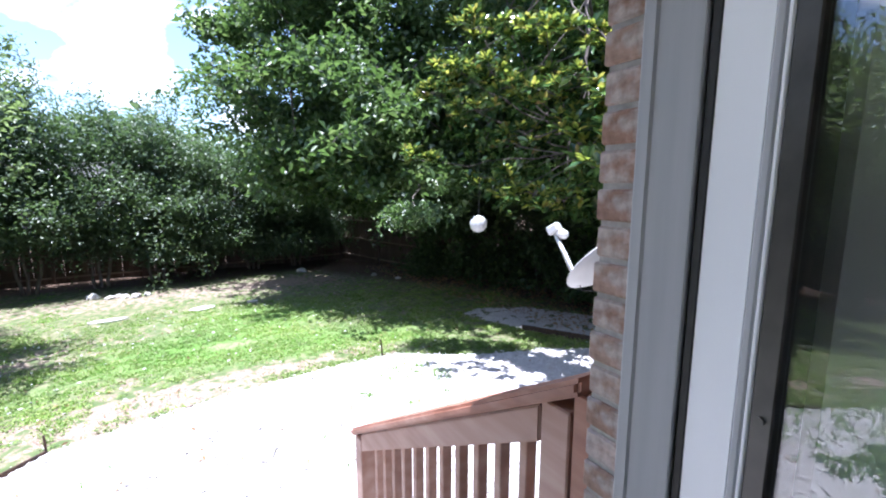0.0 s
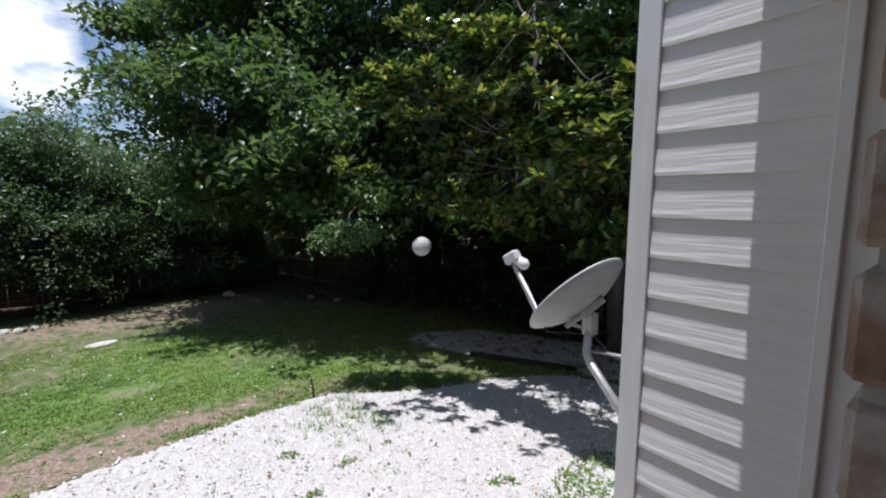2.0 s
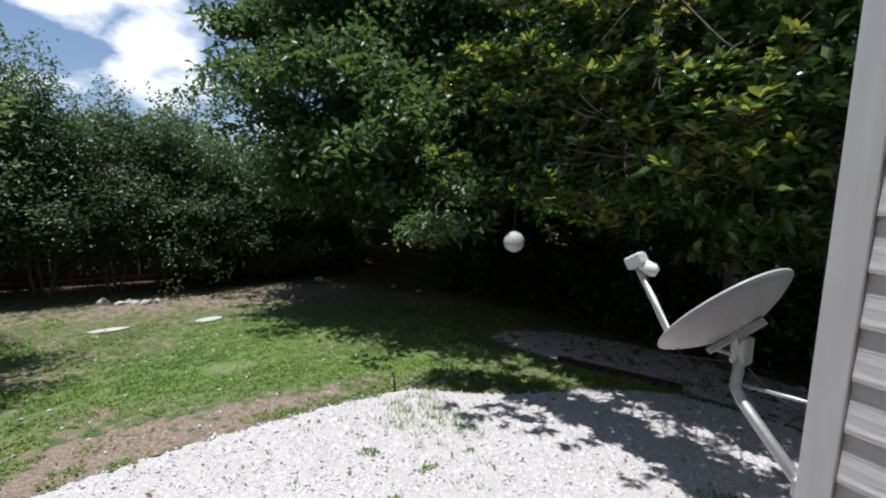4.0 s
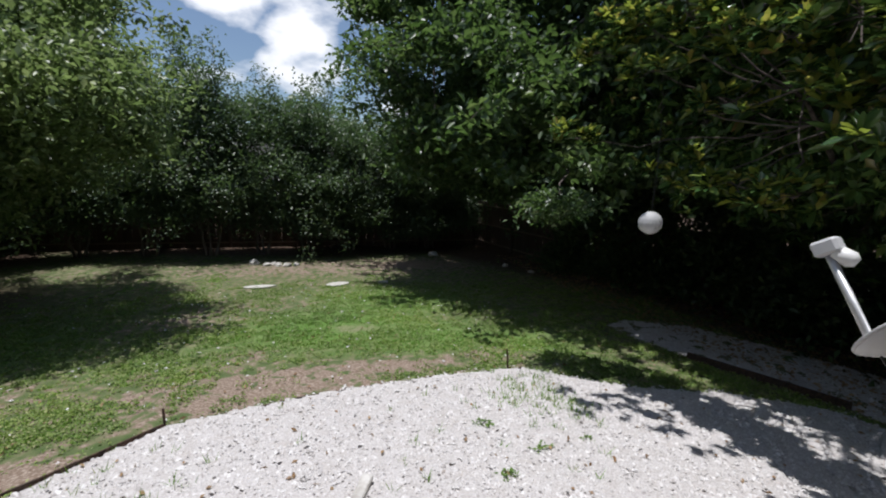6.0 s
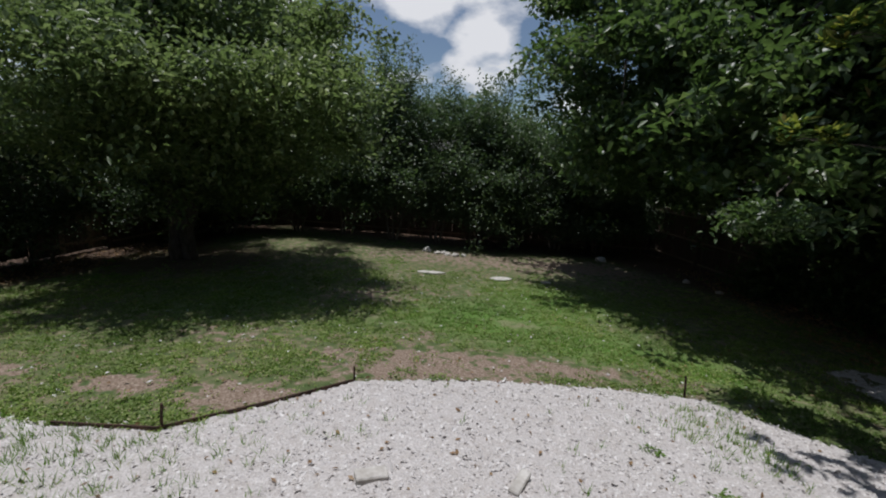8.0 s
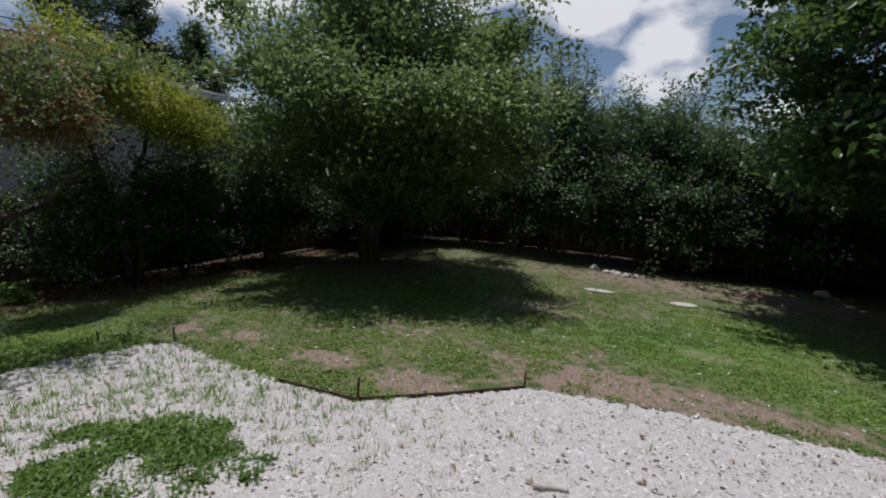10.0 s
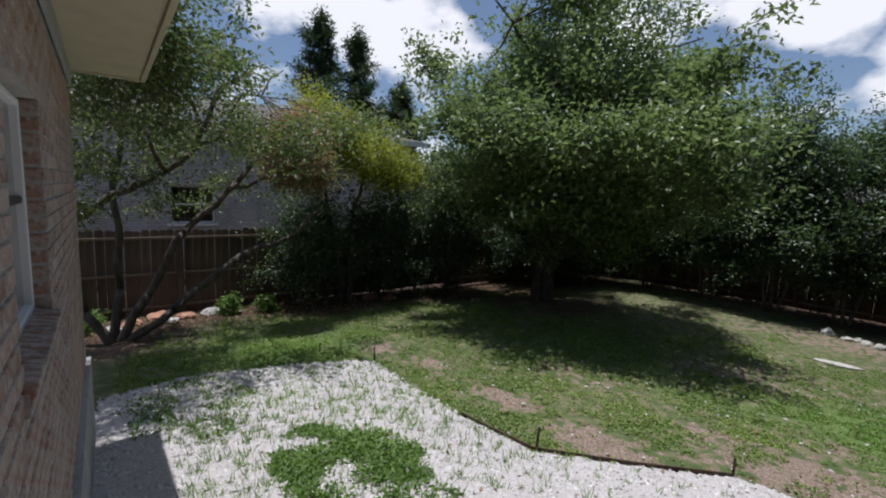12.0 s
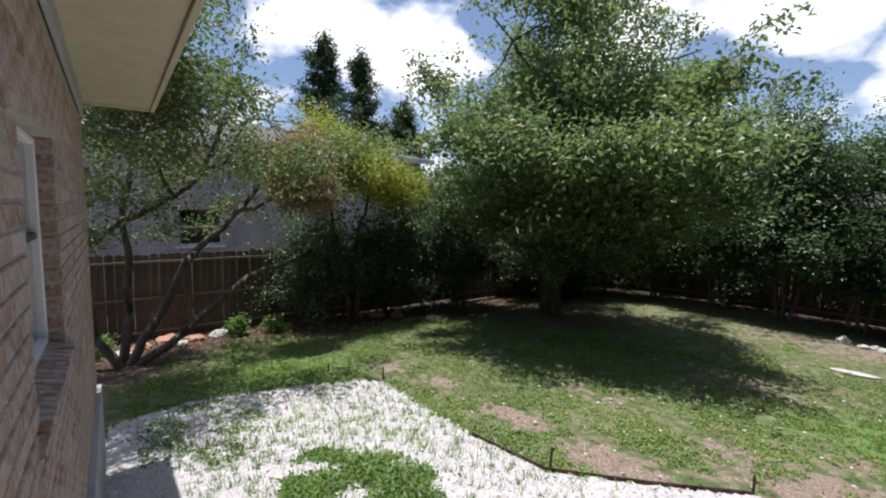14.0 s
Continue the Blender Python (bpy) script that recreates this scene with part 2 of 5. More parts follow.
M_JAMB = grained("weathered_jamb_paint", [(0.3, (0.33, 0.34, 0.35)), (0.55, (0.41, 0.42, 0.43)), (0.75, (0.48, 0.49, 0.5))], 22, (1, 1, 0.06), rough=0.6, wear=0.4, wear_colour=(0.42, 0.42, 0.42), bumps=0.4, dist=0.003)
M_WHITE = grained("white_door_paint", [(0.35, (0.84, 0.85, 0.87)), (0.65, (0.88, 0.89, 0.9))], 8, (1, 1, 0.2), rough=0.4, wear=0.15, wear_colour=(0.6, 0.6, 0.62), bumps=0.06)
M_BLACK = grained("black_gasket", [(0.3, (0.012, 0.012, 0.013)), (0.7, (0.03, 0.03, 0.03))], 30, rough=0.6, wear=0.1)
M_DARKFRAME = grained("dark_bronze_frame", [(0.3, (0.03, 0.027, 0.025)), (0.7, (0.06, 0.055, 0.05))], 20, rough=0.4, wear=0.1)
M_DISH = grained("dish_enamel", [(0.35, (0.42, 0.42, 0.42)), (0.65, (0.48, 0.48, 0.475))], 12, rough=0.4, wear=0.15, wear_colour=(0.36, 0.35, 0.33), bumps=0.05)
M_STEEL = grained("galvanised_steel", [(0.35, (0.45, 0.45, 0.45)), (0.65, (0.56, 0.56, 0.55))], 30, rough=0.45, metal=0.6, wear=0.2)
M_PLASTIC = grained("grey_plastic", [(0.35, (0.5, 0.5, 0.5)), (0.65, (0.58, 0.58, 0.57))], 12, rough=0.45, wear=0.1, bumps=0.05)
M_CREAM = grained("white_plastic", [(0.35, (0.74, 0.73, 0.7)), (0.65, (0.8, 0.79, 0.76))], 12, rough=0.4, wear=0.1, bumps=0.05)
M_EDGING = grained("rusty_edging", [(0.3, (0.035, 0.025, 0.02)), (0.7, (0.12, 0.07, 0.045))], 30, rough=0.9, metal=0.2)
M_CONCRETE = grained("foundation_concrete", [(0.3, (0.36, 0.36, 0.36)), (0.7, (0.5, 0.5, 0.5))], 14, rough=0.9, bumps=0.3)
M_WALLPAINT = grained("interior_paint", [(0.35, (0.74, 0.73, 0.7)), (0.65, (0.79, 0.78, 0.75))], 10, rough=0.8, bumps=0.1)
M_FLOOR = grained("interior_floor", [(0.3, (0.18, 0.12, 0.08)), (0.7, (0.3, 0.21, 0.14))], 8, (1, 0.1, 1), rough=0.5)
M_ROOF = grained("roof_shingle", [(0.3, (0.08, 0.075, 0.07)), (0.7, (0.17, 0.16, 0.15))], 20, rough=0.95)
M_FARBRICK = far_brick()
M_FARTRIM = grained("far_trim", [(0.35, (0.66, 0.65, 0.63)), (0.65, (0.74, 0.73, 0.71))], 6, rough=0.6)
M_LANTERN = grained("paper_globe", [(0.35, (0.4, 0.4, 0.39)), (0.65, (0.46, 0.46, 0.45))], 10, rough=0.6, wear=0.15, wear_colour=(0.5, 0.5, 0.5))
M_OAK = leaf_material("oak_leaf", [(0.0, (0.045, 0.08, 0.042)), (0.5, (0.08, 0.13, 0.06)), (0.85, (0.14, 0.2, 0.09)), (1.0, (0.22, 0.28, 0.12))], rough=0.38, through=0.4)
M_MAG = leaf_material("magnolia_leaf", [(0.0, (0.035, 0.08, 0.026)), (0.5, (0.07, 0.135, 0.04)), (0.85, (0.125, 0.2, 0.055)), (0.97, (0.19, 0.23, 0.06)), (1.0, (0.24, 0.17, 0.07))], rough=0.2, through=0.11, glow=(0.22, 0.34, 0.05))
# young leaf, its colour brightened to carry the sun on the outer rosettes
M_MAGNEW_SUNLIT = leaf_material("sunlit_young_magnolia_leaf", [(0.0, (0.2, 0.27, 0.05)), (0.6, (0.32, 0.36, 0.07)), (1.0, (0.4, 0.3, 0.09))], rough=0.22, through=0.5, glow=(0.42, 0.5, 0.06))
M_ELM = leaf_material("elm_leaf", [(0.0, (0.085, 0.125, 0.058)), (0.5, (0.15, 0.21, 0.095)), (0.85, (0.25, 0.32, 0.15)), (1.0, (0.34, 0.4, 0.22))], rough=0.4, through=0.47, glow=(0.24, 0.36, 0.07))
M_HEDGE = leaf_material("privet_leaf", [(0.0, (0.055, 0.09, 0.055)), (0.5, (0.095, 0.14, 0.085)), (1.0, (0.17, 0.22, 0.14))], rough=0.4)
M_MYRTLE = leaf_material("myrtle_leaf", [(0.0, (0.08, 0.11, 0.05)), (0.5, (0.15, 0.18, 0.085)), (0.85, (0.25, 0.27, 0.14)), (1.0, (0.3, 0.22, 0.14))], through=0.45)
M_LIME = leaf_material("lime_leaf", [(0.0, (0.17, 0.22, 0.035)), (0.5, (0.28, 0.33, 0.05)), (1.0, (0.4, 0.42, 0.08))], through=0.5, glow=(0.4, 0.45, 0.05))
M_DRY = leaf_material("dry_leaf", [(0.0, (0.2, 0.12, 0.065)), (0.5, (0.34, 0.22, 0.12)), (1.0, (0.46, 0.33, 0.2))], through=0.4, glow=(0.45, 0.28, 0.12))
M_CEDAR = leaf_material("cedar_needle", [(0.0, (0.022, 0.045, 0.022)), (0.5, (0.04, 0.07, 0.034)), (1.0, (0.075, 0.11, 0.05))], rough=0.6, through=0.15)
M_GRASS = leaf_material("grass_blade", [(0.0, (0.11, 0.25, 0.03)), (0.45, (0.19, 0.39, 0.052)), (0.8, (0.29, 0.47, 0.095)), (0.92, (0.42, 0.49, 0.2)), (1.0, (0.56, 0.5, 0.36))], rough=0.5, through=0.45)
M_CLOVER = leaf_material("clover_leaf", [(0.0, (0.13, 0.2, 0.04)), (0.5, (0.21, 0.3, 0.07)), (0.85, (0.3, 0.37, 0.12)), (1.0, (0.42, 0.42, 0.22))], rough=0.6, through=0.35)
M_WEED = leaf_material("weed_leaf", [(0.0, (0.09, 0.17, 0.035)), (0.5, (0.14, 0.25, 0.055)), (1.0, (0.22, 0.33, 0.09))], rough=0.55, through=0.4)


def glass_material(name, tint=(0.9, 0.92, 0.92), rough=0.0):
    m, n, l, b = shader(name, rough)
    b.inputs["Transmission Weight"].default_value = 1.0
    b.inputs["Base Color"].default_value = (*tint, 1)
    b.inputs["IOR"].default_value = 1.45
    return m


M_GLASS = glass_material("window_glass")
M_GLASS.node_tree.nodes["Principled BSDF"].inputs["IOR"].default_value = 1.75


# building helpers
def mesh_of(bm, name, smooth=False):
    me = bpy.data.meshes.new(name)
    bm.to_mesh(me)
    bm.free()
    if smooth:
        for p in me.polygons:
            p.use_smooth = True
    return me


def part(name, bm, material, parent=None, label="", smooth=False):
    """Links a bmesh, or a ready mesh, as one mesh object under a thing or a part."""
    me = bm if isinstance(bm, bpy.types.Mesh) else mesh_of(bm, name, smooth)
    if not me.materials:
        me.materials.append(material)
    ob = new(name, me)
    if parent is not None:
        ob.parent = parent
    return tagged(ob, label)


def thing(name, label, category, at=(0, 0, 0), group="", kind=""):
    ob = new(name)
    ob.location = at
    ob.empty_display_size = 0.1
    return tagged(ob, label, category, group, kind)


def box(bm, x0, x1, y0, y1, z0, z1, bevel=0.0, m=None):
    t = Matrix.Translation(((x0 + x1) / 2, (y0 + y1) / 2, (z0 + z1) / 2)) @ Matrix.Diagonal((abs(x1 - x0), abs(y1 - y0), abs(z1 - z0), 1))
    r = bmesh.ops.create_cube(bm, size=1, matrix=(m or Matrix()) @ t)
    if bevel:
        es = list({e for v in r["verts"] for e in v.link_edges})
        bmesh.ops.bevel(bm, geom=es, offset=bevel, segments=1, affect="EDGES")
    return bm


def boxed(x0, x1, y0, y1, z0, z1, bevel=0.0, m=None):
    return box(bmesh.new(), x0, x1, y0, y1, z0, z1, bevel, m)


def tube(bm, pts, radii, sides=8, cap=True):
    """A tapered pipe along points."""
    pts = [Vector(p) for p in pts]
    rings = []
    for i, p in enumerate(pts):
        d = (pts[min(i + 1, len(pts) - 1)] - pts[max(i - 1, 0)]).normalized()
        a = d.orthogonal().normalized() if i == 0 else (a - d * a.dot(d)).normalized()
        b = d.cross(a)
        r = radii[i] if hasattr(radii, "__len__") else radii
        rings.append([bm.verts.new(p + (a * math.cos(k * math.tau / sides) + b * math.sin(k * math.tau / sides)) * r) for k in range(sides)])
    for u, v in zip(rings, rings[1:]):
        for k in range(sides):
            bm.faces.new((u[k], u[(k + 1) % sides], v[(k + 1) % sides], v[k]))
    if cap:
        bm.faces.new(rings[0][::-1])
        bm.faces.new(rings[-1])
    return bm


def tubed(pts, radii, sides=8):
    return tube(bmesh.new(), pts, radii, sides)


def ground_z(x, y):
    """The yard falls gently away from the house."""
    return -1.5 * (1 - math.exp(-max(0.0, math.hypot(x, y) - 3) / 10))


def ground_np(x, y):
    return -1.5 * (1 - np.exp(-np.maximum(0.0, np.hypot(x, y) - 3) / 10))


def fast_mesh(name, verts, faces, material, smooth=False):
    """A mesh from arrays of corners and equal-sided faces."""
    me = bpy.data.meshes.new(name)
    verts, faces = np.asarray(verts, np.float32), np.asarray(faces, np.int32)
    k = faces.shape[1]
    me.vertices.add(len(verts))
    me.vertices.foreach_set("co", verts.ravel())
    me.loops.add(faces.size)
    me.loops.foreach_set("vertex_index", faces.ravel())
    me.polygons.add(len(faces))
    me.polygons.foreach_set("loop_start", np.arange(len(faces), dtype=np.int32) * k)
    if smooth:
        me.polygons.foreach_set("use_smooth", np.ones(len(faces), bool))
    me.update(calc_edges=True)
    me.validate()
    me.materials.append(material)
    return me


def unit(v):
    return v / np.maximum(np.linalg.norm(v, axis=1, keepdims=True), 1e-6)


def leaf_mesh(name, at, way, length, width, material, rng, fold=0.25, droop=0.15):
    """Folded pointed leaves: base, two sides, tip; each an island of its own."""
    n = len(at)
    way = unit(way)
    side = unit(np.cross(way, rng.normal(size=(n, 3)) * 0.5 + (0, 0, 1)))
    up = np.cross(side, way)
    length, width = np.broadcast_to(length, (n,))[:, None], np.broadcast_to(width, (n,))[:, None]
    mid = at + way * length * 0.5
    tip = at + way * length - np.array((0, 0, 1)) * length * droop
    lift = up * width * fold
    v = np.stack((at, mid + side * width / 2 + lift, tip, mid - side * width / 2 + lift), 1).reshape(-1, 3)
    i = np.arange(n)[:, None] * 4
    f = np.concatenate((i + (0, 1, 2), i + (0, 2, 3)), 0)
    return fast_mesh(name, v, f, material)


def oval_leaves(name, at, way, length, width, material, rng, droop=0.12):
    """Broad leathery leaves, rounded towards the tip and folded along the midrib."""
    n = len(at)
    way = unit(way)
    side = unit(np.cross(way, rng.normal(size=(n, 3)) * 0.35 + (0, 0, 1)))
    up = np.cross(side, way)
    length, width = np.broadcast_to(length, (n,))[:, None], np.broadcast_to(width, (n,))[:, None]
    down = np.array((0, 0, 1)) * length * droop
    lo, hi, tip = at + way * length * 0.32 - down * 0.1, at + way * length * 0.72 - down * 0.5, at + way * length - down
    lift = up * width * 0.16
    v = np.stack((at, lo + side * width * 0.42 + lift, hi + side * width * 0.46 + lift, tip, hi - side * width * 0.46 + lift, lo - side * width * 0.42 + lift, lo, hi), 1).reshape(-1, 3)
    i = np.arange(n)[:, None] * 8
    f = np.concatenate([i + k for k in ((0, 1, 6), (1, 2, 7), (1, 7, 6), (2, 3, 7), (0, 6, 5), (5, 6, 7), (5, 7, 4), (4, 7, 3))], 0)
    return fast_mesh(name, v, f, material)


def inside(poly, x, y):
    """Which of the points lie in a polygon."""
    r = np.zeros(np.shape(x), bool)
    for (x0, y0), (x1, y1) in zip(poly, poly[1:] + poly[:1]):
        if y0 != y1:
            r ^= ((y0 > y) != (y1 > y)) & (x < (x1 - x0) * (y - y0) / (y1 - y0) + x0)
    return r


def clumps(rng, blobs, count, shell=0.55):
    """Clump centres in a union of ellipsoids, thicker towards the outside, with gaps."""
    out = []
    vol = np.array([b[3] * b[4] * b[5] for b in blobs])
    for b, k in zip(blobs, (vol / vol.sum() * count).astype(int)):
        d = unit(rng.normal(size=(k, 3)))
        r = rng.random(k) ** (1 / 3)
        r = shell + (1 - shell) * r
        rough = np.array([noise.noise(Vector(q) * 2.3 + Vector(b[:3])) for q in d])
        out.append(np.array(b[:3]) + d * (r * (1 + 0.28 * rough))[:, None] * np.array(b[3:6]))
    return np.concatenate(out)


def boughs(rng, centres, per, size):
    """Clumps gathered in flattened boughs of uneven size round each centre."""
    k = np.repeat(rng.uniform(0.55, 1.35, len(centres)), per)[:, None] * size
    off = rng.normal(size=(len(centres) * per, 3)) * (1, 1, 0.42) * k
    tip = np.repeat(rng.normal(size=(len(centres), 3)) * (1, 1, 0.3), per, 0)
    off[:, 2] -= 0.12 * (off[:, 0] ** 2 + off[:, 1] ** 2) / size
    return np.repeat(centres, per, 0) + off + tip * size * 0.3


def crown(rng, centres, per, spread, length, width, material, up=0.1, droop=0.15, fold=0.25, flat=0.75):
    n = len(centres)
    at = np.repeat(centres, per, 0) + rng.normal(size=(n * per, 3)) * spread * (1, 1, 0.75)
    way = rng.normal(size=at.shape) * (1, 1, flat) + (0, 0, up)
    return leaf_mesh("crown", at, way, length * rng.uniform(0.6, 1.25, len(at)), width * rng.uniform(0.7, 1.2, len(at)), material, rng, fold, droop)


def shoots(rng, centres, count, size, rise):
    """Leafy shoots that reach out of the crown's rim, seven nodes each."""
    if not count:
        return np.zeros((0, 3))
    mid = centres.mean(0)
    far = np.linalg.norm((centres - mid) / (centres.std(0) + 0.01), axis=1)
    pick = centres[np.argsort(-far)[: max(count, len(centres) // 2)]]
    pick = pick[rng.integers(0, len(pick), count)]
    way = unit(unit(pick - mid) + rng.normal(size=pick.shape) * 0.3 + (0, 0, rise))
    way[:, 2] = np.maximum(way[:, 2], -0.08)
    reach = rng.uniform(1.6, 4.6, count)[:, None] * size
    k = np.linspace(0.1, 1, 7)
    line = pick[:, None] + way[:, None] * (reach[:, None] * k[None, :, None])
    line[:, :, 2] -= (k ** 2)[None] * reach * 0.16
    line[:, 1:] += rng.normal(size=(count, 6, 3)) * 0.035
    return line.reshape(-1, 3)


def bend(rng, a, b, n=6, wobble=0.12, sag=0.0):
    """A crooked line from a to b."""
    a, b = np.array(a, float), np.array(b, float)
    k = np.linspace(0, 1, n)[:, None]
    p = a + (b - a) * k + np.array((0, 0, 1)) * (np.sin(k * math.pi) * sag)
    p[1:-1] += rng.normal(size=(n - 2, 3)) * wobble * np.linalg.norm(b - a) / n
    return p


def twigs(rng, starts, ends, r0, r1, material, parent, name="twig"):
    bm = bmesh.new()
    for e in ends:
        s = starts[np.argmin(np.linalg.norm(starts - e, axis=1))]
        p = bend(rng, s, e, 4, 0.25)
        tube(bm, p, np.linspace(r0, r1, 4), 4, cap=False)
    return tagged(part(name, bm, material, parent, smooth=True), kind="stuff")


def tree(name, label, category, base, trunks, limbs, blobs, count, per, spread, leaf, leaf_mat, bark, seed, trunk_r=0.16, limb_r=0.07, twig_every=6, shell=0.55, up=0.1, extra=None, group="", bough=0.42, sprays=0, rise=0.5):
    """Trunks and limbs are lists of lines; the crown is leaves in clumps; twigs tie clumps to limbs."""
    rng = np.random.default_rng(seed)
    root = thing(name, label, category, base, group)
    base = np.array(base)
    nodes = []
    for line in trunks:
        q = np.concatenate([bend(rng, a, b, 5, 0.15) for a, b in zip(line, line[1:])]) - base
        part("trunk", tubed(q, np.linspace(trunk_r, trunk_r * 0.5, len(q)), 10), bark, root, smooth=True)
        nodes.append(q[2:])
    for a, b in limbs:
        q = bend(rng, a, b, 7, 0.3, 0.15) - base
        part("limb", tubed(q, np.linspace(limb_r, limb_r * 0.25, len(q)), 7), bark, root, smooth=True)
        nodes.append(q)
    nodes = np.concatenate(nodes)
    c = clumps(rng, blobs, count // 14, shell) - base
    twigs(rng, nodes, c[:: max(1, twig_every // 4)], limb_r * 0.35, limb_r * 0.06, bark, root)
    rim = shoots(rng, c, sprays, bough, rise)
    c = boughs(rng, c, 14, bough)
    if sprays:
        lines = rim.reshape(sprays, 7, 3)
        bm = bmesh.new()
        for p in lines:
            tube(bm, p, np.linspace(limb_r * 0.16, limb_r * 0.04, 7), 4, cap=False)
        tagged(part("shoot", bm, bark, root, smooth=True), kind="stuff")
        fine = np.repeat(rim, 2, 0)
        part("outer_foliage", crown(rng, fine + rng.normal(size=fine.shape) * 0.07, max(5, per // 3), spread * 0.62, leaf[0], leaf[1], leaf_mat, up), leaf_mat, root)
    part("crown", crown(rng, c, per, spread, leaf[0], leaf[1], leaf_mat, up), leaf_mat, root)
    if extra is not None:
        extra(rng, root, base)
    return root


# ground: one sheet to the horizon
GRAVEL = [(-4.4, 0.3), (-5.5, 0.5), (-5.75, 1.25), (-5.45, 2.6), (-5.1, 3.42), (-4.3, 3.34), (-2.95, 3.22), (-2.1, 3.26), (-1.55, 3.8), (-1.04, 4.42), (0.05, 4.8), (1.3, 5.08), (2.44, 5.24), (2.75, 4.98), (3.5, 4.55), (4.4, 4.42), (5.35, 3.98), (5.75, 3.0), (5.95, 0.5), (5.95, -1.0), (2.2, -1.0), (2.2, 0.3)]
PATH_BED = [(5.62, 3.95), (5.2, 5.0), (4.9, 5.7), (4.75, 6.4), (4.75, 7.0), (5.3, 7.3), (6.3, 6.9), (7.0, 5.6), (7.45, 4.4), (7.45, 3.0), (7.2, -1.0), (6.0, -1.0), (5.98, 1.0), (5.8, 3.2)]
BARE = [(-0.4, 5.2, 1.5, 0.6, 0.5), (-1.75, 3.9, 0.7, 0.36, 0.6), (-0.9, 4.8, 0.8, 0.4, 0.42), (-3.1, 3.95, 0.6, 0.3, 0.5), (-4.6, 4.05, 0.4, 0.25, 0.45), (0.9, 5.5, 0.9, 0.35, 0.45), (0.5, 7.2, 0.5, 0.3, 0.4),
        (-0.5, 13.2, 4.5, 1.4, 0.36), (2.5, 13.4, 2.5, 1.4, 0.45), (-2.2, 8.2, 1.2, 0.9, 0.25), (-3.0, 5.6, 0.7, 0.35, 0.3), (2.2, 5.7, 0.6, 0.3, 0.35), (-0.8, 6.2, 0.5, 0.3, 0.3), (-5.6, 3.9, 0.5, 0.3, 0.4), (-1.0, 9.0, 1.2, 0.6, 0.2)]


def bare_at(x, y):
    v = np.zeros(np.shape(x))
    for cx, cy, rx, ry, k in BARE:
        v = np.maximum(v, k * np.exp(-(((x - cx) / rx) ** 2 + ((y - cy) / ry) ** 2)))
    return v


LUSH = [(0.2, 7.3, 1.6, 1.3, 1.0), (1.6, 6.6, 1.3, 0.9, 0.8), (1.2, 9.0, 1.6, 1.2, 0.8), (2.8, 6.3, 1.0, 0.9, 0.7), (-1.6, 6.2, 1.0, 0.6, 0.4), (-4.2, 7.5, 1.5, 1.5, 0.5), (-6.3, 2.6, 1.2, 1.2, 0.7)]


def lush_at(x, y):
    v = np.zeros(np.shape(x))
    for cx, cy, rx, ry, k in LUSH:
        v = np.maximum(v, k * np.exp(-(((x - cx) / rx) ** 2 + ((y - cy) / ry) ** 2)))
    return v


def litter_at(x, y):
    a = np.clip((x - 6.6) / 0.8, 0, 1) * (y < 18)
    b = np.clip((-8.6 - x + 0.4 * np.sin(y * 1.7)) / 0.5, 0, 1)
    c = np.clip((y - 14.6 - 0.25 * np.abs(x)) / 0.8, 0, 1)
    d = np.clip(1.6 - np.hypot(x + 8.4, y - 0.6), 0, 1)
    e = np.clip((y - 8 - (7 - x) * 1.9) / 2, 0, 1) * (x > 3.5)
    f = np.clip((2.4 - np.hypot(x + 7.5, y - 10.4)) / 1.4, 0, 0.8)
    return np.maximum.reduce((a, b, c, d, e, f))


def make_ground():
    far = np.array((-900, -400, -150, -70, -40, -25, -18, -14))
    xs = np.concatenate((far, np.arange(-12, 11, 0.14), -far[::-1]))
    ys = np.concatenate((far, np.arange(-10, 0, 1.0), np.arange(0, 19, 0.14), np.array((20, 23, 28, 40, 70, 150, 400, 900))))
    gx, gy = np.meshgrid(xs, ys)
    x, y = gx.ravel(), gy.ravel()
    rng = np.random.default_rng(3)
    near = (np.abs(x) < 12) & (y > 0) & (y < 19)
    z = ground_np(x, y) + np.where(near, rng.normal(size=x.size) * 0.012, 0)
    z -= np.where(inside(GRAVEL, x, y), 0.03, 0)
    nx, ny = len(xs), len(ys)
    i = (np.arange(ny - 1)[:, None] * nx + np.arange(nx - 1)[None, :]).ravel()[:, None]
    me = fast_mesh("ground", np.stack((x, y, z), 1), i + (0, 1, nx + 1, nx), M_GROUND, True)
    for key, val in (("bare", bare_at(x, y)), ("litter", litter_at(x, y)), ("lush", np.clip(lush_at(x, y) - 1.5 * bare_at(x, y), 0, 0.9))):
        me.attributes.new(key, "FLOAT", "POINT").data.foreach_set("value", val.astype(np.float32))
    tagged(new("ground", me), "patchy green lawn with bare brown soil", "ground", kind="structure")


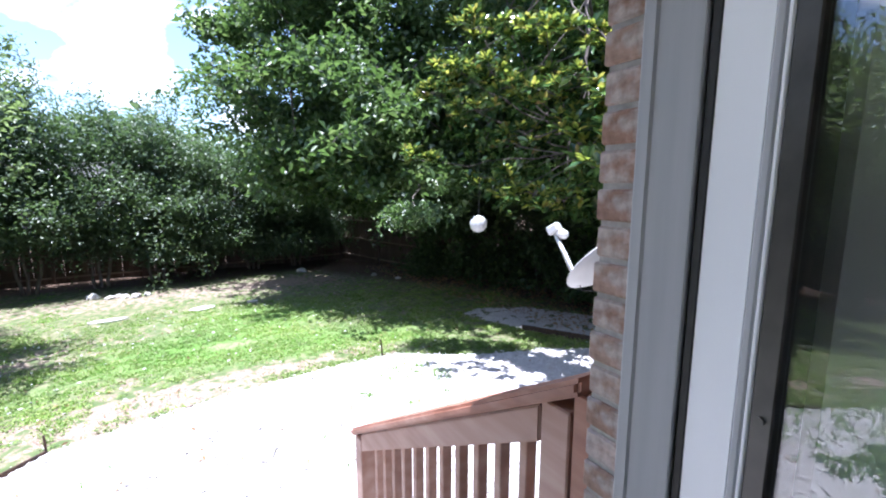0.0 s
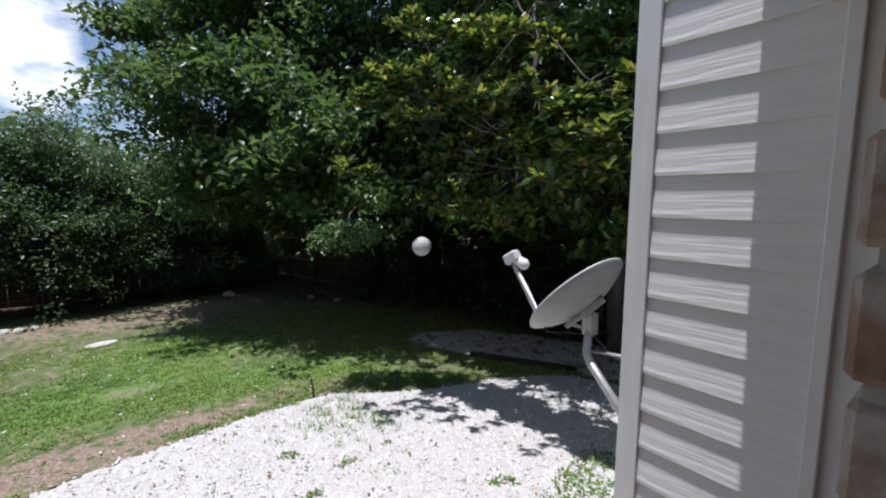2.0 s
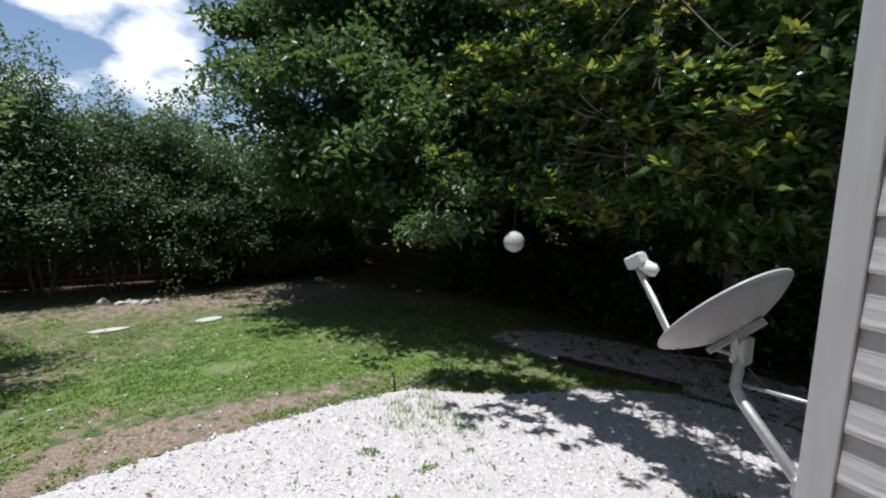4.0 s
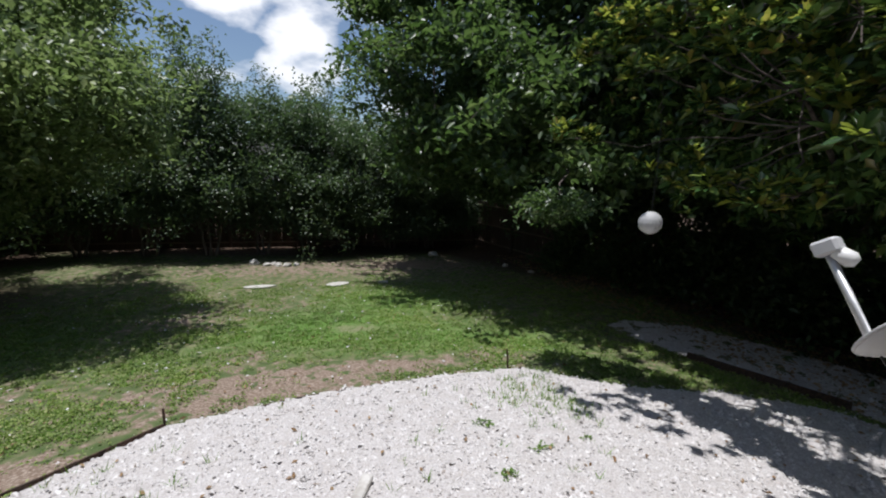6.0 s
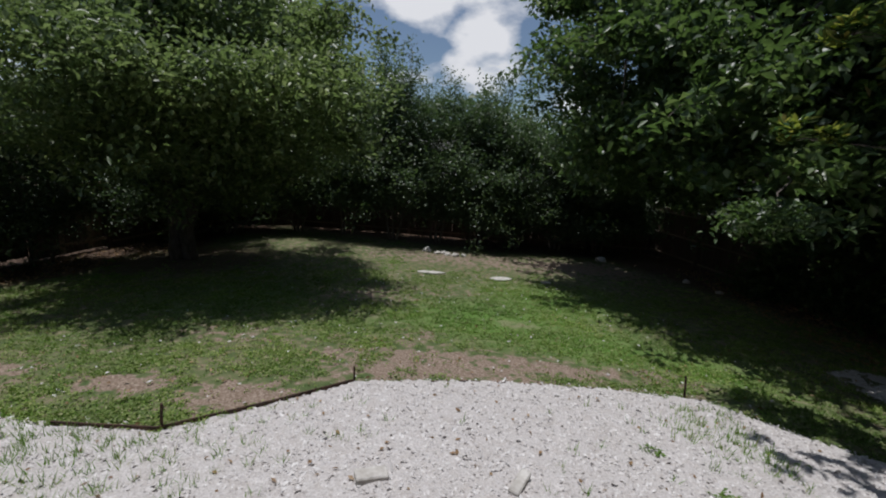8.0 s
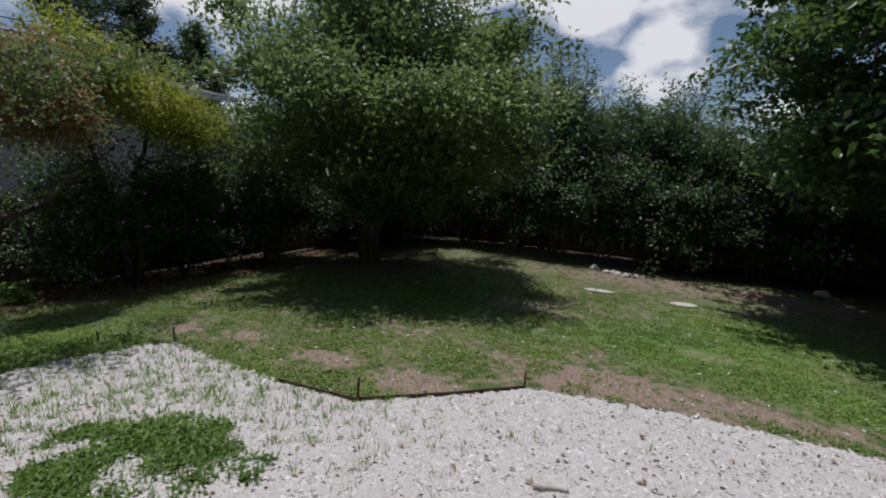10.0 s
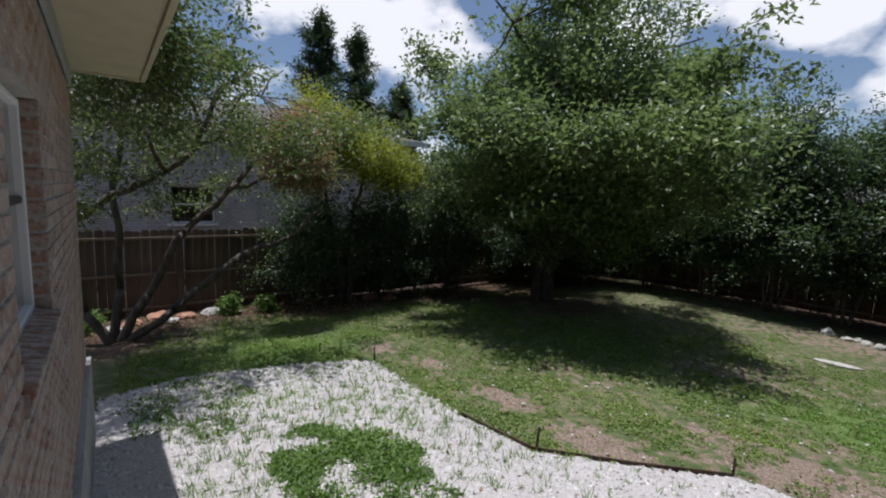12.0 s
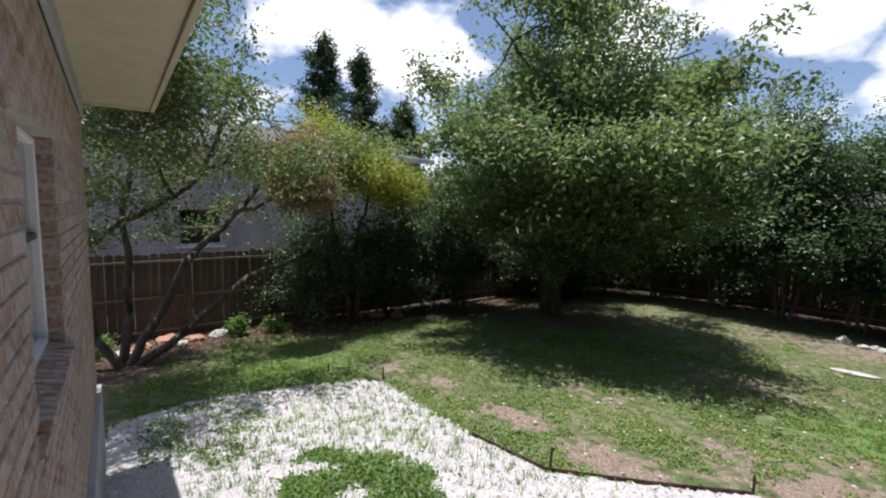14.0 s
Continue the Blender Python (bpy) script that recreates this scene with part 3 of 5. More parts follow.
def make_gravel(name, poly, label, seed, stones, box_, step=0.05):
    x0, x1, y0, y1 = box_
    xs, ys = np.arange(x0, x1, step), np.arange(y0, y1, step)
    gx, gy = np.meshgrid(xs, ys)
    rng = np.random.default_rng(seed)
    keep = inside(poly, gx + step / 2, gy + step / 2)[:-1, :-1].ravel()
    z = ground_np(gx, gy) + 0.012 + rng.normal(size=gx.shape) * 0.006
    nx = len(xs)
    i = (np.arange(len(ys) - 1)[:, None] * nx + np.arange(nx - 1)[None, :]).ravel()[keep][:, None]
    me = fast_mesh(name, np.stack((gx.ravel(), gy.ravel(), z.ravel()), 1), i + (0, 1, nx + 1, nx), M_GRAVEL)
    tagged(new(name, me), label, "gravel", kind="structure")
    px_, py_ = rng.uniform(x0, x1, stones), rng.uniform(y0, y1, stones)
    ok = inside(poly, px_ + rng.normal(size=stones) * 0.05, py_ + rng.normal(size=stones) * 0.05)
    px_, py_ = px_[ok], py_[ok]
    n = len(px_)
    c = np.stack((px_, py_, ground_np(px_, py_) + 0.016), 1)
    octa = np.array(((1, 0, -0.3), (0, 1, -0.3), (-1, 0, -0.3), (0, -1, -0.3), (0.2, 0.15, 0.32)))
    size = rng.gamma(5, 0.00165, n)[:, None, None] * rng.uniform(0.6, 1.4, (n, 5, 1))
    a = rng.uniform(0, math.tau, n)
    tilt = rng.normal(size=(n, 2)) * 0.5
    ca, sa = np.cos(a)[:, None], np.sin(a)[:, None]
    q = octa[None] * size
    q = np.stack((q[..., 0] * ca * 1.5 - q[..., 1] * sa, q[..., 0] * sa * 1.5 + q[..., 1] * ca, q[..., 2]), 2)
    q[..., 2] += q[..., 0] * tilt[:, :1] + q[..., 1] * tilt[:, 1:]
    v = (q + c[:, None]).reshape(-1, 3)
    f = np.array(((0, 1, 4), (1, 2, 4), (2, 3, 4), (3, 0, 4)))
    f = (np.arange(n)[:, None, None] * 5 + f[None]).reshape(-1, 3)
    tagged(new(name + "_stones", fast_mesh(name, v, f, M_STONE)), "loose pale limestone chips", "gravel", kind="stuff")


def blades(rng, x, y, height, width, lean=0.45):
    n = len(x)
    z = ground_np(x, y)
    base = np.stack((x, y, z - 0.005), 1)
    a = rng.uniform(0, math.tau, n)
    side = np.stack((np.cos(a), np.sin(a), np.zeros(n)), 1) * (width / 2)[:, None]
    off = rng.normal(size=(n, 3)) * lean
    off[:, 2] = 1
    tip = base + unit(off) * height[:, None]
    v = np.stack((base - side, base + side, tip), 1).reshape(-1, 3)
    return v, np.arange(n * 3).reshape(-1, 3)


def make_lawn():
    """Tufts of short blades, thicker where the lawn is lush, and flat clover leaves between them."""
    rng = np.random.default_rng(11)
    n = 170000
    r = 2.6 + 15 * rng.random(n) ** 1.3
    a = rng.uniform(-1.75, 1.15, n)
    x, y = np.sin(a) * r, np.cos(a) * r
    tex = np.array([noise.noise(Vector((p * 1.3, q * 1.3, 4))) + 0.8 * noise.noise(Vector((p * 4.1, q * 4.1, 9))) for p, q in zip(x, y)])
    lush = lush_at(x, y)
    bare = bare_at(x, y) * 2.2 + litter_at(x, y) * 1.1 + np.clip((y - 10.5) / 5, 0, 0.55)
    ok = (~inside(GRAVEL, x, y)) & (~inside(PATH_BED, x, y)) & (x > -11) & (x < 9) & (y > 0.6) & (y < 17)
    ok &= rng.random(n) < np.clip(0.66 + 0.45 * lush + tex * 0.9 - bare, 0.03, 1)
    x, y, tex, lush = x[ok], y[ok], tex[ok], lush[ok]
    per = 7
    d = np.repeat(np.hypot(x, y), per)
    tall = np.repeat(0.75 + 0.35 * np.clip(tex, -0.5, 1) + 0.35 * lush, per)
    bx, by = np.repeat(x, per) + rng.normal(size=len(d)) * 0.018, np.repeat(y, per) + rng.normal(size=len(d)) * 0.018
    v, f = blades(rng, bx, by, rng.uniform(0.022, 0.052, len(bx)) * tall, 0.007 + 0.0008 * d, 1.05)
    tagged(new("grass", fast_mesh("grass", v, f, M_GRASS)), "short patchy summer lawn grass", "grass", kind="stuff")
    pick = (rng.random(len(x)) < 0.75 - 0.4 * lush) & (np.hypot(x, y) < 11)
    cx, cy = np.repeat(x[pick], 4) + rng.normal(size=pick.sum() * 4) * 0.03, np.repeat(y[pick], 4) + rng.normal(size=pick.sum() * 4) * 0.03
    at = np.stack((cx, cy, ground_np(cx, cy) + rng.uniform(0.008, 0.03, len(cx))), 1)
    way = rng.normal(size=at.shape) * (1, 1, 0.3) + (0, 0, 0.2)
    tagged(new("clover", leaf_mesh("clover", at, way, rng.uniform(0.018, 0.04, len(cx)), 0.02, M_CLOVER, rng)), "low clover leaves among the grass", "weeds", kind="stuff")
    # wisps that come up through the gravel
    n = 9000
    cx, cy = rng.uniform(-5.6, 2.6, n), rng.uniform(0.9, 5.2, n)
    thick = 1.1 * np.exp(-((cx + 3.6) / 1.5) ** 2) + 0.9 * np.exp(-(((cx - 2.5) / 0.5) ** 2 + ((cy - 4.5) / 0.45) ** 2)) * 2 + 0.02
    ok = inside(GRAVEL, cx, cy) & (rng.random(n) < np.clip(thick, 0, 1) * 0.66)
    cx, cy = cx[ok], cy[ok]
    x = np.repeat(cx, 9) + rng.normal(size=len(cx) * 9) * 0.018
    y = np.repeat(cy, 9) + rng.normal(size=len(cx) * 9) * 0.018
    v, f = blades(rng, x, y, rng.uniform(0.04, 0.13, len(x)), np.full(len(x), 0.008), 0.4)
    tagged(new("gravel_grass", fast_mesh("gravel_grass", v, f, M_GRASS)), "thin grass wisps growing through gravel", "grass", kind="stuff")


def weed_patch(name, label, cx, cy, rx, ry, n, leaf, h, seed):
    rng = np.random.default_rng(seed)
    a, r = rng.uniform(0, math.tau, n), np.sqrt(rng.random(n))
    x, y = cx + np.cos(a) * r * rx, cy + np.sin(a) * r * ry
    k = np.array([noise.noise(Vector((p * 3, q * 3, seed))) for p, q in zip(x, y)])
    ok = k + rng.normal(size=n) * 0.14 > -0.2 + 0.4 * np.clip((r - 0.6) / 0.4, 0, 1)
    x, y, r = x[ok], y[ok], r[ok]
    at = np.stack((x, y, ground_np(x, y) + 0.01 + rng.random(len(x)) * h * (1.15 - r)), 1)
    way = rng.normal(size=at.shape) * (1, 1, 0.35) + (0, 0, 0.45)
    me = leaf_mesh(name, at, way, leaf * rng.uniform(0.6, 1.3, len(at)), leaf * 0.42 * rng.uniform(0.7, 1.2, len(at)), M_WEED, rng)
    ob = new(name, me)
    return tagged(ob, label, "weeds", kind="stuff")


make_ground()
make_gravel("gravel_yard", GRAVEL, "white crushed limestone gravel bed", 21, 120000, (-5.8, 6.0, -1.0, 5.3))
make_gravel("gravel_path", PATH_BED, "grey gravel path under trees", 22, 26000, (4.7, 7.5, -1.0, 7.4))
make_lawn()
weed_patch("weed_patch", "low round green clover mat on gravel", -2.75, 1.95, 0.74, 0.54, 7500, 0.05, 0.07, 5)
weed_patch("weed_patch", "small green weed tuft on gravel", -1.95, 2.2, 0.16, 0.14, 500, 0.045, 0.06, 6)
for k, (x, y, r) in enumerate(((1.5, 3.93, 0.09), (1.82, 3.5, 0.1), (1.45, 3.2, 0.06), (-3.9, 1.25, 0.35), (-4.6, 1.55, 0.4), (-4.9, 0.9, 0.45), (-4.3, 0.85, 0.35), (-5.3, 1.3, 0.4), (2.45, 4.45, 0.25), (2.75, 4.2, 0.15), (2.3, 3.6, 0.07), (3.0, 2.1, 0.4), (3.5, 2.3, 0.3), (2.6, 2.5, 0.12))):
    weed_patch("weed_patch", "small green weeds growing through gravel", x, y, r, r * 0.7, int(26 + 2600 * r * r), 0.045, 0.05, 30 + k)


def fallen(name, label, n, spread, size, seed, mat):
    rng = np.random.default_rng(seed)
    x, y = spread(rng, n)
    at = np.stack((x, y, ground_np(x, y) + 0.022), 1)
    way = rng.normal(size=at.shape) * (1, 1, 0.15)
    tagged(new(name, leaf_mesh(name, at, way, size * rng.uniform(0.5, 1.3, n), size * 0.5, mat, rng, 0.2, 0.0)), label, "leaves", kind="stuff")


fallen("fallen_leaves", "dry brown leaves under the trees", 5200, lambda g, n: (g.uniform(5.6, 9.2, n), g.uniform(0.5, 15.0, n)), 0.08, 201, M_DRY)
fallen("fallen_leaves", "scattered dry leaves on lawn and gravel", 1500, lambda g, n: (g.uniform(-7.5, 6.5, n), g.uniform(1.2, 13.0, n)), 0.05, 202, M_DRY)
fallen("fallen_leaves", "dry leaves in the fence bed", 2600, lambda g, n: (g.uniform(-10.5, -8.6, n), g.uniform(-1.0, 12.0, n)), 0.07, 203, M_DRY)
fallen("pale_bits", "pale stone and wood bits on the lawn", 420, lambda g, n: (g.uniform(-5.0, 3.5, n), g.uniform(3.6, 11.0, n)), 0.05, 204, M_STONE)


# metal edging and stakes along the gravel
def edging(label, pts, h=0.09, t=0.012):
    bm = bmesh.new()
    for (x0, y0), (x1, y1) in zip(pts, pts[1:]):
        d = Vector((x1 - x0, y1 - y0, 0)).normalized()
        s = Vector((-d.y, d.x, 0)) * t / 2
        c = [Vector((x0, y0, ground_z(x0, y0))), Vector((x1, y1, ground_z(x1, y1)))]
        q = [bm.verts.new(p + o + Vector((0, 0, z))) for p in c for o in (s, -s) for z in (-0.06, h)]
        for f in ((0, 1, 5, 4), (2, 6, 7, 3), (1, 3, 7, 5), (0, 2, 3, 1), (4, 5, 7, 6), (0, 4, 6, 2)):
            bm.faces.new([q[k] for k in f])
    bmesh.ops.recalc_face_normals(bm, faces=bm.faces[:])
    ob = part("garden_edging", bm, M_EDGING)
    return tagged(ob, label, "edging")


edging("rusty steel lawn edging beside the gravel", GRAVEL[6:10], 0.045)
edging("half-buried steel lawn edging", GRAVEL[9:13], 0.012)
edging("half-buried steel lawn edging", GRAVEL[4:7], 0.012)
edging("brown steel edging along the gravel path", [(5.62, 3.95), (5.25, 4.75), (4.92, 5.45)], 0.1, 0.02)


def stake(x, y, h, lean=0.0):
    z = ground_z(x, y)
    ob = part("edging_stake", tubed([(0, 0, -0.1), (lean * 0.5, 0, h * 0.5), (lean, 0, h)], [0.011, 0.011, 0.010], 6), M_EDGING)
    ob.location = (x, y, z)
    tagged(ob, "short rusty steel stake in the lawn edging", "stake", "edging stakes")


for x, y, h, l in ((-1.04, 4.44, 0.17, 0.0), (-2.09, 3.29, 0.22, 0.02), (2.26, 5.26, 0.24, -0.03), (-5.08, 3.45, 0.2, 0.0), (-5.9, 3.0, 0.15, 0.0)):
    stake(x, y, h, l)


# rocks and slabs
def rock(name, label, x, y, sx, sy, sz, mat, seed, lift=0.0):
    bm = bmesh.new()
    bmesh.ops.create_icosphere(bm, subdivisions=2, radius=1)
    for v in bm.verts:
        k = 1 + 0.3 * noise.noise(v.co * 1.4 + Vector((seed, 0, 0))) + 0.12 * noise.noise(v.co * 4 + Vector((0, seed, 0)))
        v.co = Vector((v.co.x * sx, v.co.y * sy, v.co.z * sz)) * k
        if v.co.z < 0:
            v.co.z *= 0.4
    ob = part(name, bm, mat)
    ob.location = (x, y, ground_z(x, y) + lift)
    ob.rotation_euler = (0, 0, seed * 1.7)
    return tagged(ob, label, "rock")


def slab(label, x, y, sx, sy, rot, mat=M_ROCK):
    bm = bmesh.new()
    n = 9
    ring = [((1 + 0.18 * noise.noise(Vector((math.cos(k * math.tau / n) * 2, math.sin(k * math.tau / n) * 2, x)))) * math.cos(k * math.tau / n) * sx, math.sin(k * math.tau / n) * sy) for k in range(n)]
    top, low = [bm.verts.new((a, b, 0.035)) for a, b in ring], [bm.verts.new((a, b, -0.03)) for a, b in ring]
    bm.faces.new(top)
    for k in range(n):
        bm.faces.new((low[k], low[(k + 1) % n], top[(k + 1) % n], top[k]))
    ob = part("stepping_stone", bm, mat)
    ob.location, ob.rotation_euler = (x, y, ground_z(x, y)), (0, 0, rot)
    return tagged(ob, label, "stepping stone")


slab("pale flat limestone slab set in the lawn", -1.45, 10.78, 0.36, 0.12, 0.1)
slab("small pale flat limestone slab in the lawn", 0.24, 10.78, 0.27, 0.16, 0.3)
slab("small pale flat stone in the lawn", 1.3, 10.9, 0.12, 0.08, 0.0)
for k, (x, y, s) in enumerate(((-2.17, 14.1, 0.2), (-1.75, 13.75, 0.13), (-1.45, 13.65, 0.15), (-1.2, 13.6, 0.13), (-0.95, 13.7, 0.1), (-1.6, 13.9, 0.11), (3.4, 15.2, 0.2), (5.2, 13.0, 0.12), (5.6, 12.0, 0.1))):
    rock("garden_rock", "weathered pale limestone border rock", x, y, s, s * 0.7, s * 0.6, M_ROCK, k + 1, 0.02)
for k, (x, y, s, m) in enumerate(((-10.1, 1.35, 0.26, M_FLAG), (-9.9, 1.8, 0.2, M_FLAG), (-9.7, 0.9, 0.22, M_FLAG), (-10.0, 2.3, 0.22, M_ROCK), (-9.9, 2.75, 0.14, M_ROCK), (-9.6, 1.5, 0.16, M_ROCK), (-9.3, 0.6, 0.2, M_ROCK), (-9.9, 6.0, 0.25, M_FLAG), (-9.6, 6.4, 0.2, M_FLAG))):
    rock("garden_rock", "reddish flat bed stone" if m is M_FLAG else "pale bed stone on the mulch", x, y, s, s * 0.8, s * 0.4, m, k + 20, 0.03)
for x, y, sx, sy, r in ((-0.41, 3.02, 0.1, 0.05, 0.5), (0.49, 3.19, 0.035, 0.11, -0.4)):
    bm = boxed(-sx, sx, -sy, sy, -0.01, 0.035, 0.008)
    ob = part("stone_shard", bm, M_ROCK)
    ob.location, ob.rotation_euler = (x, y, ground_z(x, y) + 0.02), (0.05, 0.08, r)
    tagged(ob, "broken pale stone shard lying on gravel", "stone")


# fences
def fence(name, label, a, b, top, gap=0.148, rails_in=True, seed=0, height=1.83, posts=2.4):
    rng = np.random.default_rng(seed)
    a, b = Vector(a), Vector(b)
    length, way = (b - a).length, (b - a).normalized()
    root = thing(name, label, "fence", (a.x, a.y, 0))
    root.rotation_euler = (0, 0, math.atan2(way.y, way.x))
    bm = bmesh.new()
    w, t, h = 0.1465, 0.016, height
    out = [(-w / 2, 0), (w / 2, 0), (w / 2, h - 0.035), (w / 2 - 0.03, h), (-w / 2 + 0.03, h), (-w / 2, h - 0.035)]
    lo, hi = [bm.verts.new((x, -t / 2, z)) for x, z in out], [bm.verts.new((x, t / 2, z)) for x, z in out]
    bm.faces.new(lo)
    bm.faces.new(hi[::-1])
    for k in range(6):
        bm.faces.new((lo[k], hi[k], hi[(k + 1) % 6], lo[(k + 1) % 6]))
    bmesh.ops.recalc_face_normals(bm, faces=bm.faces[:])
    me = mesh_of(bm, "picket")
    me.materials.append(M_FENCE)
    for k in range(int(length / gap)):
        s = (k + 0.5) * gap
        p = a + way * s
        ob = part("picket", me, M_FENCE, root)
        ob.location = (s, rng.normal() * 0.003, top(p.x, p.y) - height + rng.normal() * 0.012)
        ob.rotation_euler = (0, rng.normal() * 0.006, 0)
    side = -1 if rails_in else 1
    n = max(1, round(length / posts))
    for k in range(n):
        s0, s1 = length * k / n, length * (k + 1) / n
        p0, p1 = a + way * s0, a + way * s1
        for dz in (0.16, 0.9, 1.6):
            q = bmesh.new()
            tube(q, [(s0, side * 0.035, top(p0.x, p0.y) - dz), (s1, side * 0.035, top(p1.x, p1.y) - dz)], 0.034, 4)
            part("rail", q, M_FENCE_RAIL, root)
        z = top(p0.x, p0.y)
        part("post", boxed(s0 - 0.045, s0 + 0.045, side * 0.03, side * 0.12, ground_z(p0.x, p0.y) - 0.2, z - 0.08, 0.004), M_FENCE, root)
    return root


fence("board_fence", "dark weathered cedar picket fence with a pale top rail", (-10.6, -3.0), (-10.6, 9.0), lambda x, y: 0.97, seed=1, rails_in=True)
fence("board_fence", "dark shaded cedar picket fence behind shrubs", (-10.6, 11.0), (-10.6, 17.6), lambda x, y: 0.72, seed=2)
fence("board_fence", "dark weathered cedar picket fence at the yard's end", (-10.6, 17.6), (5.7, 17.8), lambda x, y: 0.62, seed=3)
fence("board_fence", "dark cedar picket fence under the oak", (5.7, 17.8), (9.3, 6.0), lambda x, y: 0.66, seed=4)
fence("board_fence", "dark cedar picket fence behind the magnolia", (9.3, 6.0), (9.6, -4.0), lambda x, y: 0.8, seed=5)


def gate():
    root = thing("garden_gate", "reddish-brown wooden board gate in the fence", "gate", (-10.6, 10.0, 0))
    for k in range(14):
        y = -0.93 + k * 0.143
        part("gate_board", boxed(-0.012, 0.012, y - 0.068, y + 0.068, -0.98, 0.72, 0.004), M_FENCE_RAIL if k % 5 == 0 else M_FENCE, root)
    for z in (0.6, -0.75):
        part("gate_rail", boxed(0.014, 0.055, -0.99, 0.99, z - 0.045, z + 0.045, 0.004), M_FENCE_RAIL, root)
    part("gate_cap", boxed(-0.06, 0.07, -1.0, 1.0, 0.724, 0.77, 0.005), M_FENCE_RAIL, root)


gate()


# the house
FACE, FACE_R = 0.415, 0.495
DOOR_L, DOOR_R = -0.27, 0.69
TOP = 2.77
FLOOR = 0.58
END_L = -4.4
WIN = (-2.2, -1.42, 1.44, 2.21)
COURSE, BL = 0.0615, 0.2


def wall(name, label, blocks, mat):
    bm = bmesh.new()
    for b in blocks:
        box(bm, *b)
    return tagged(part(name, bm, mat), label, "wall", kind="structure")


D = 0.006
wall_l = wall("wall_garden", "light brown brick house wall with pale mortar", [
    (END_L + D, WIN[0] - D, 0.2, FACE - D, 0.5, TOP), (WIN[1] + D, DOOR_L - D, 0.2, FACE - D, 0.5, TOP),
    (WIN[0] - D, WIN[1] + D, 0.2, FACE - D, 0.5, WIN[2] - 0.07), (WIN[0] - D, WIN[1] + D, 0.2, FACE - D, WIN[3] + 0.006, TOP)], M_MORTAR)
wall_r = wall("wall_door_side", "light brown brick wall beside the door", [(DOOR_R + 0.004, 2.06, 0.39, FACE_R - D, 0.45, TOP)], M_MORTAR)
wall("wall_foundation", "grey concrete foundation", [(END_L - 0.03, DOOR_L - 0.02, 0.2, FACE + 0.03, -0.7, 0.5)], M_CONCRETE)
wall("wall_side_left", "house side wall", [(END_L, END_L + 0.2, -6.0, 0.2, -0.7, TOP)], M_BRICKS)
wall("wall_base_right", "light brown brick base under the siding", [(2.06 - 0.02, 5.9, 0.39, 1.33, -0.7, 0.75)], M_BRICKS)

BRICK_ME = mesh_of(boxed(-BL / 2 + 0.005, BL / 2 - 0.005, -0.09, 0.0, 0.005, COURSE - 0.005, 0.004), "brick")
BRICK_ME.materials.append(M_BRICK)
HALF_ME = mesh_of(boxed(-BL / 4 + 0.0025, BL / 4 - 0.0025, -0.09, 0.0, 0.005, COURSE - 0.005, 0.004), "brick")
HALF_ME.materials.append(M_BRICK)


# openings of the left wall: window with its sill
def house_window():
    x0, x1, z0, z1 = WIN
    root = thing("window_1", "white-framed sash window in a deep brick opening", "window", ((x0 + x1) / 2, FACE - 0.052, z0), kind="structure")
    c = (x0 + x1) / 2
    fr = bmesh.new()
    hw, h = (x1 - x0) / 2, z1 - z0
    for b in ((-hw, -hw + 0.024, 0, h), (hw - 0.024, hw, 0, h), (-hw + 0.024, hw - 0.024, 0, 0.024), (-hw + 0.024, hw - 0.024, h - 0.024, h)):
        box(fr, b[0], b[1], -0.05, 0.0, b[2], b[3], 0.004)
    part("window_frame", fr, M_WHITE, root)
    part("sash_bar", boxed(-hw + 0.025, hw - 0.025, -0.035, -0.008, h * 0.52, h * 0.52 + 0.025, 0.003), M_DARKFRAME, root)
    p = part("pane", boxed(-hw + 0.024, hw - 0.024, -0.03, -0.026, 0.024, h - 0.024), M_GLASS, root)
    p.visible_shadow = False
    sl = thing("window_sill", "sloping brick window sill", "sill", (c, FACE, z0), kind="structure")
    n = 18
    for k in range(n):
        xx = -hw - 0.05 + (k + 0.5) * (2 * hw + 0.1) / n
        w = (2 * hw + 0.1) / n / 2 - 0.004
        m = Matrix.Translation((xx, 0, 0)) @ Matrix.Rotation(radians(-14), 4, "X")
        part("brick", boxed(-w, w, -0.085, 0.03, -0.075, -0.01, 0.004, m), M_BRICK, sl)
    part("mortar", boxed(-hw - 0.05, hw + 0.05, -0.07, 0.012, -0.085, -0.025), M_MORTAR, sl)


house_window()


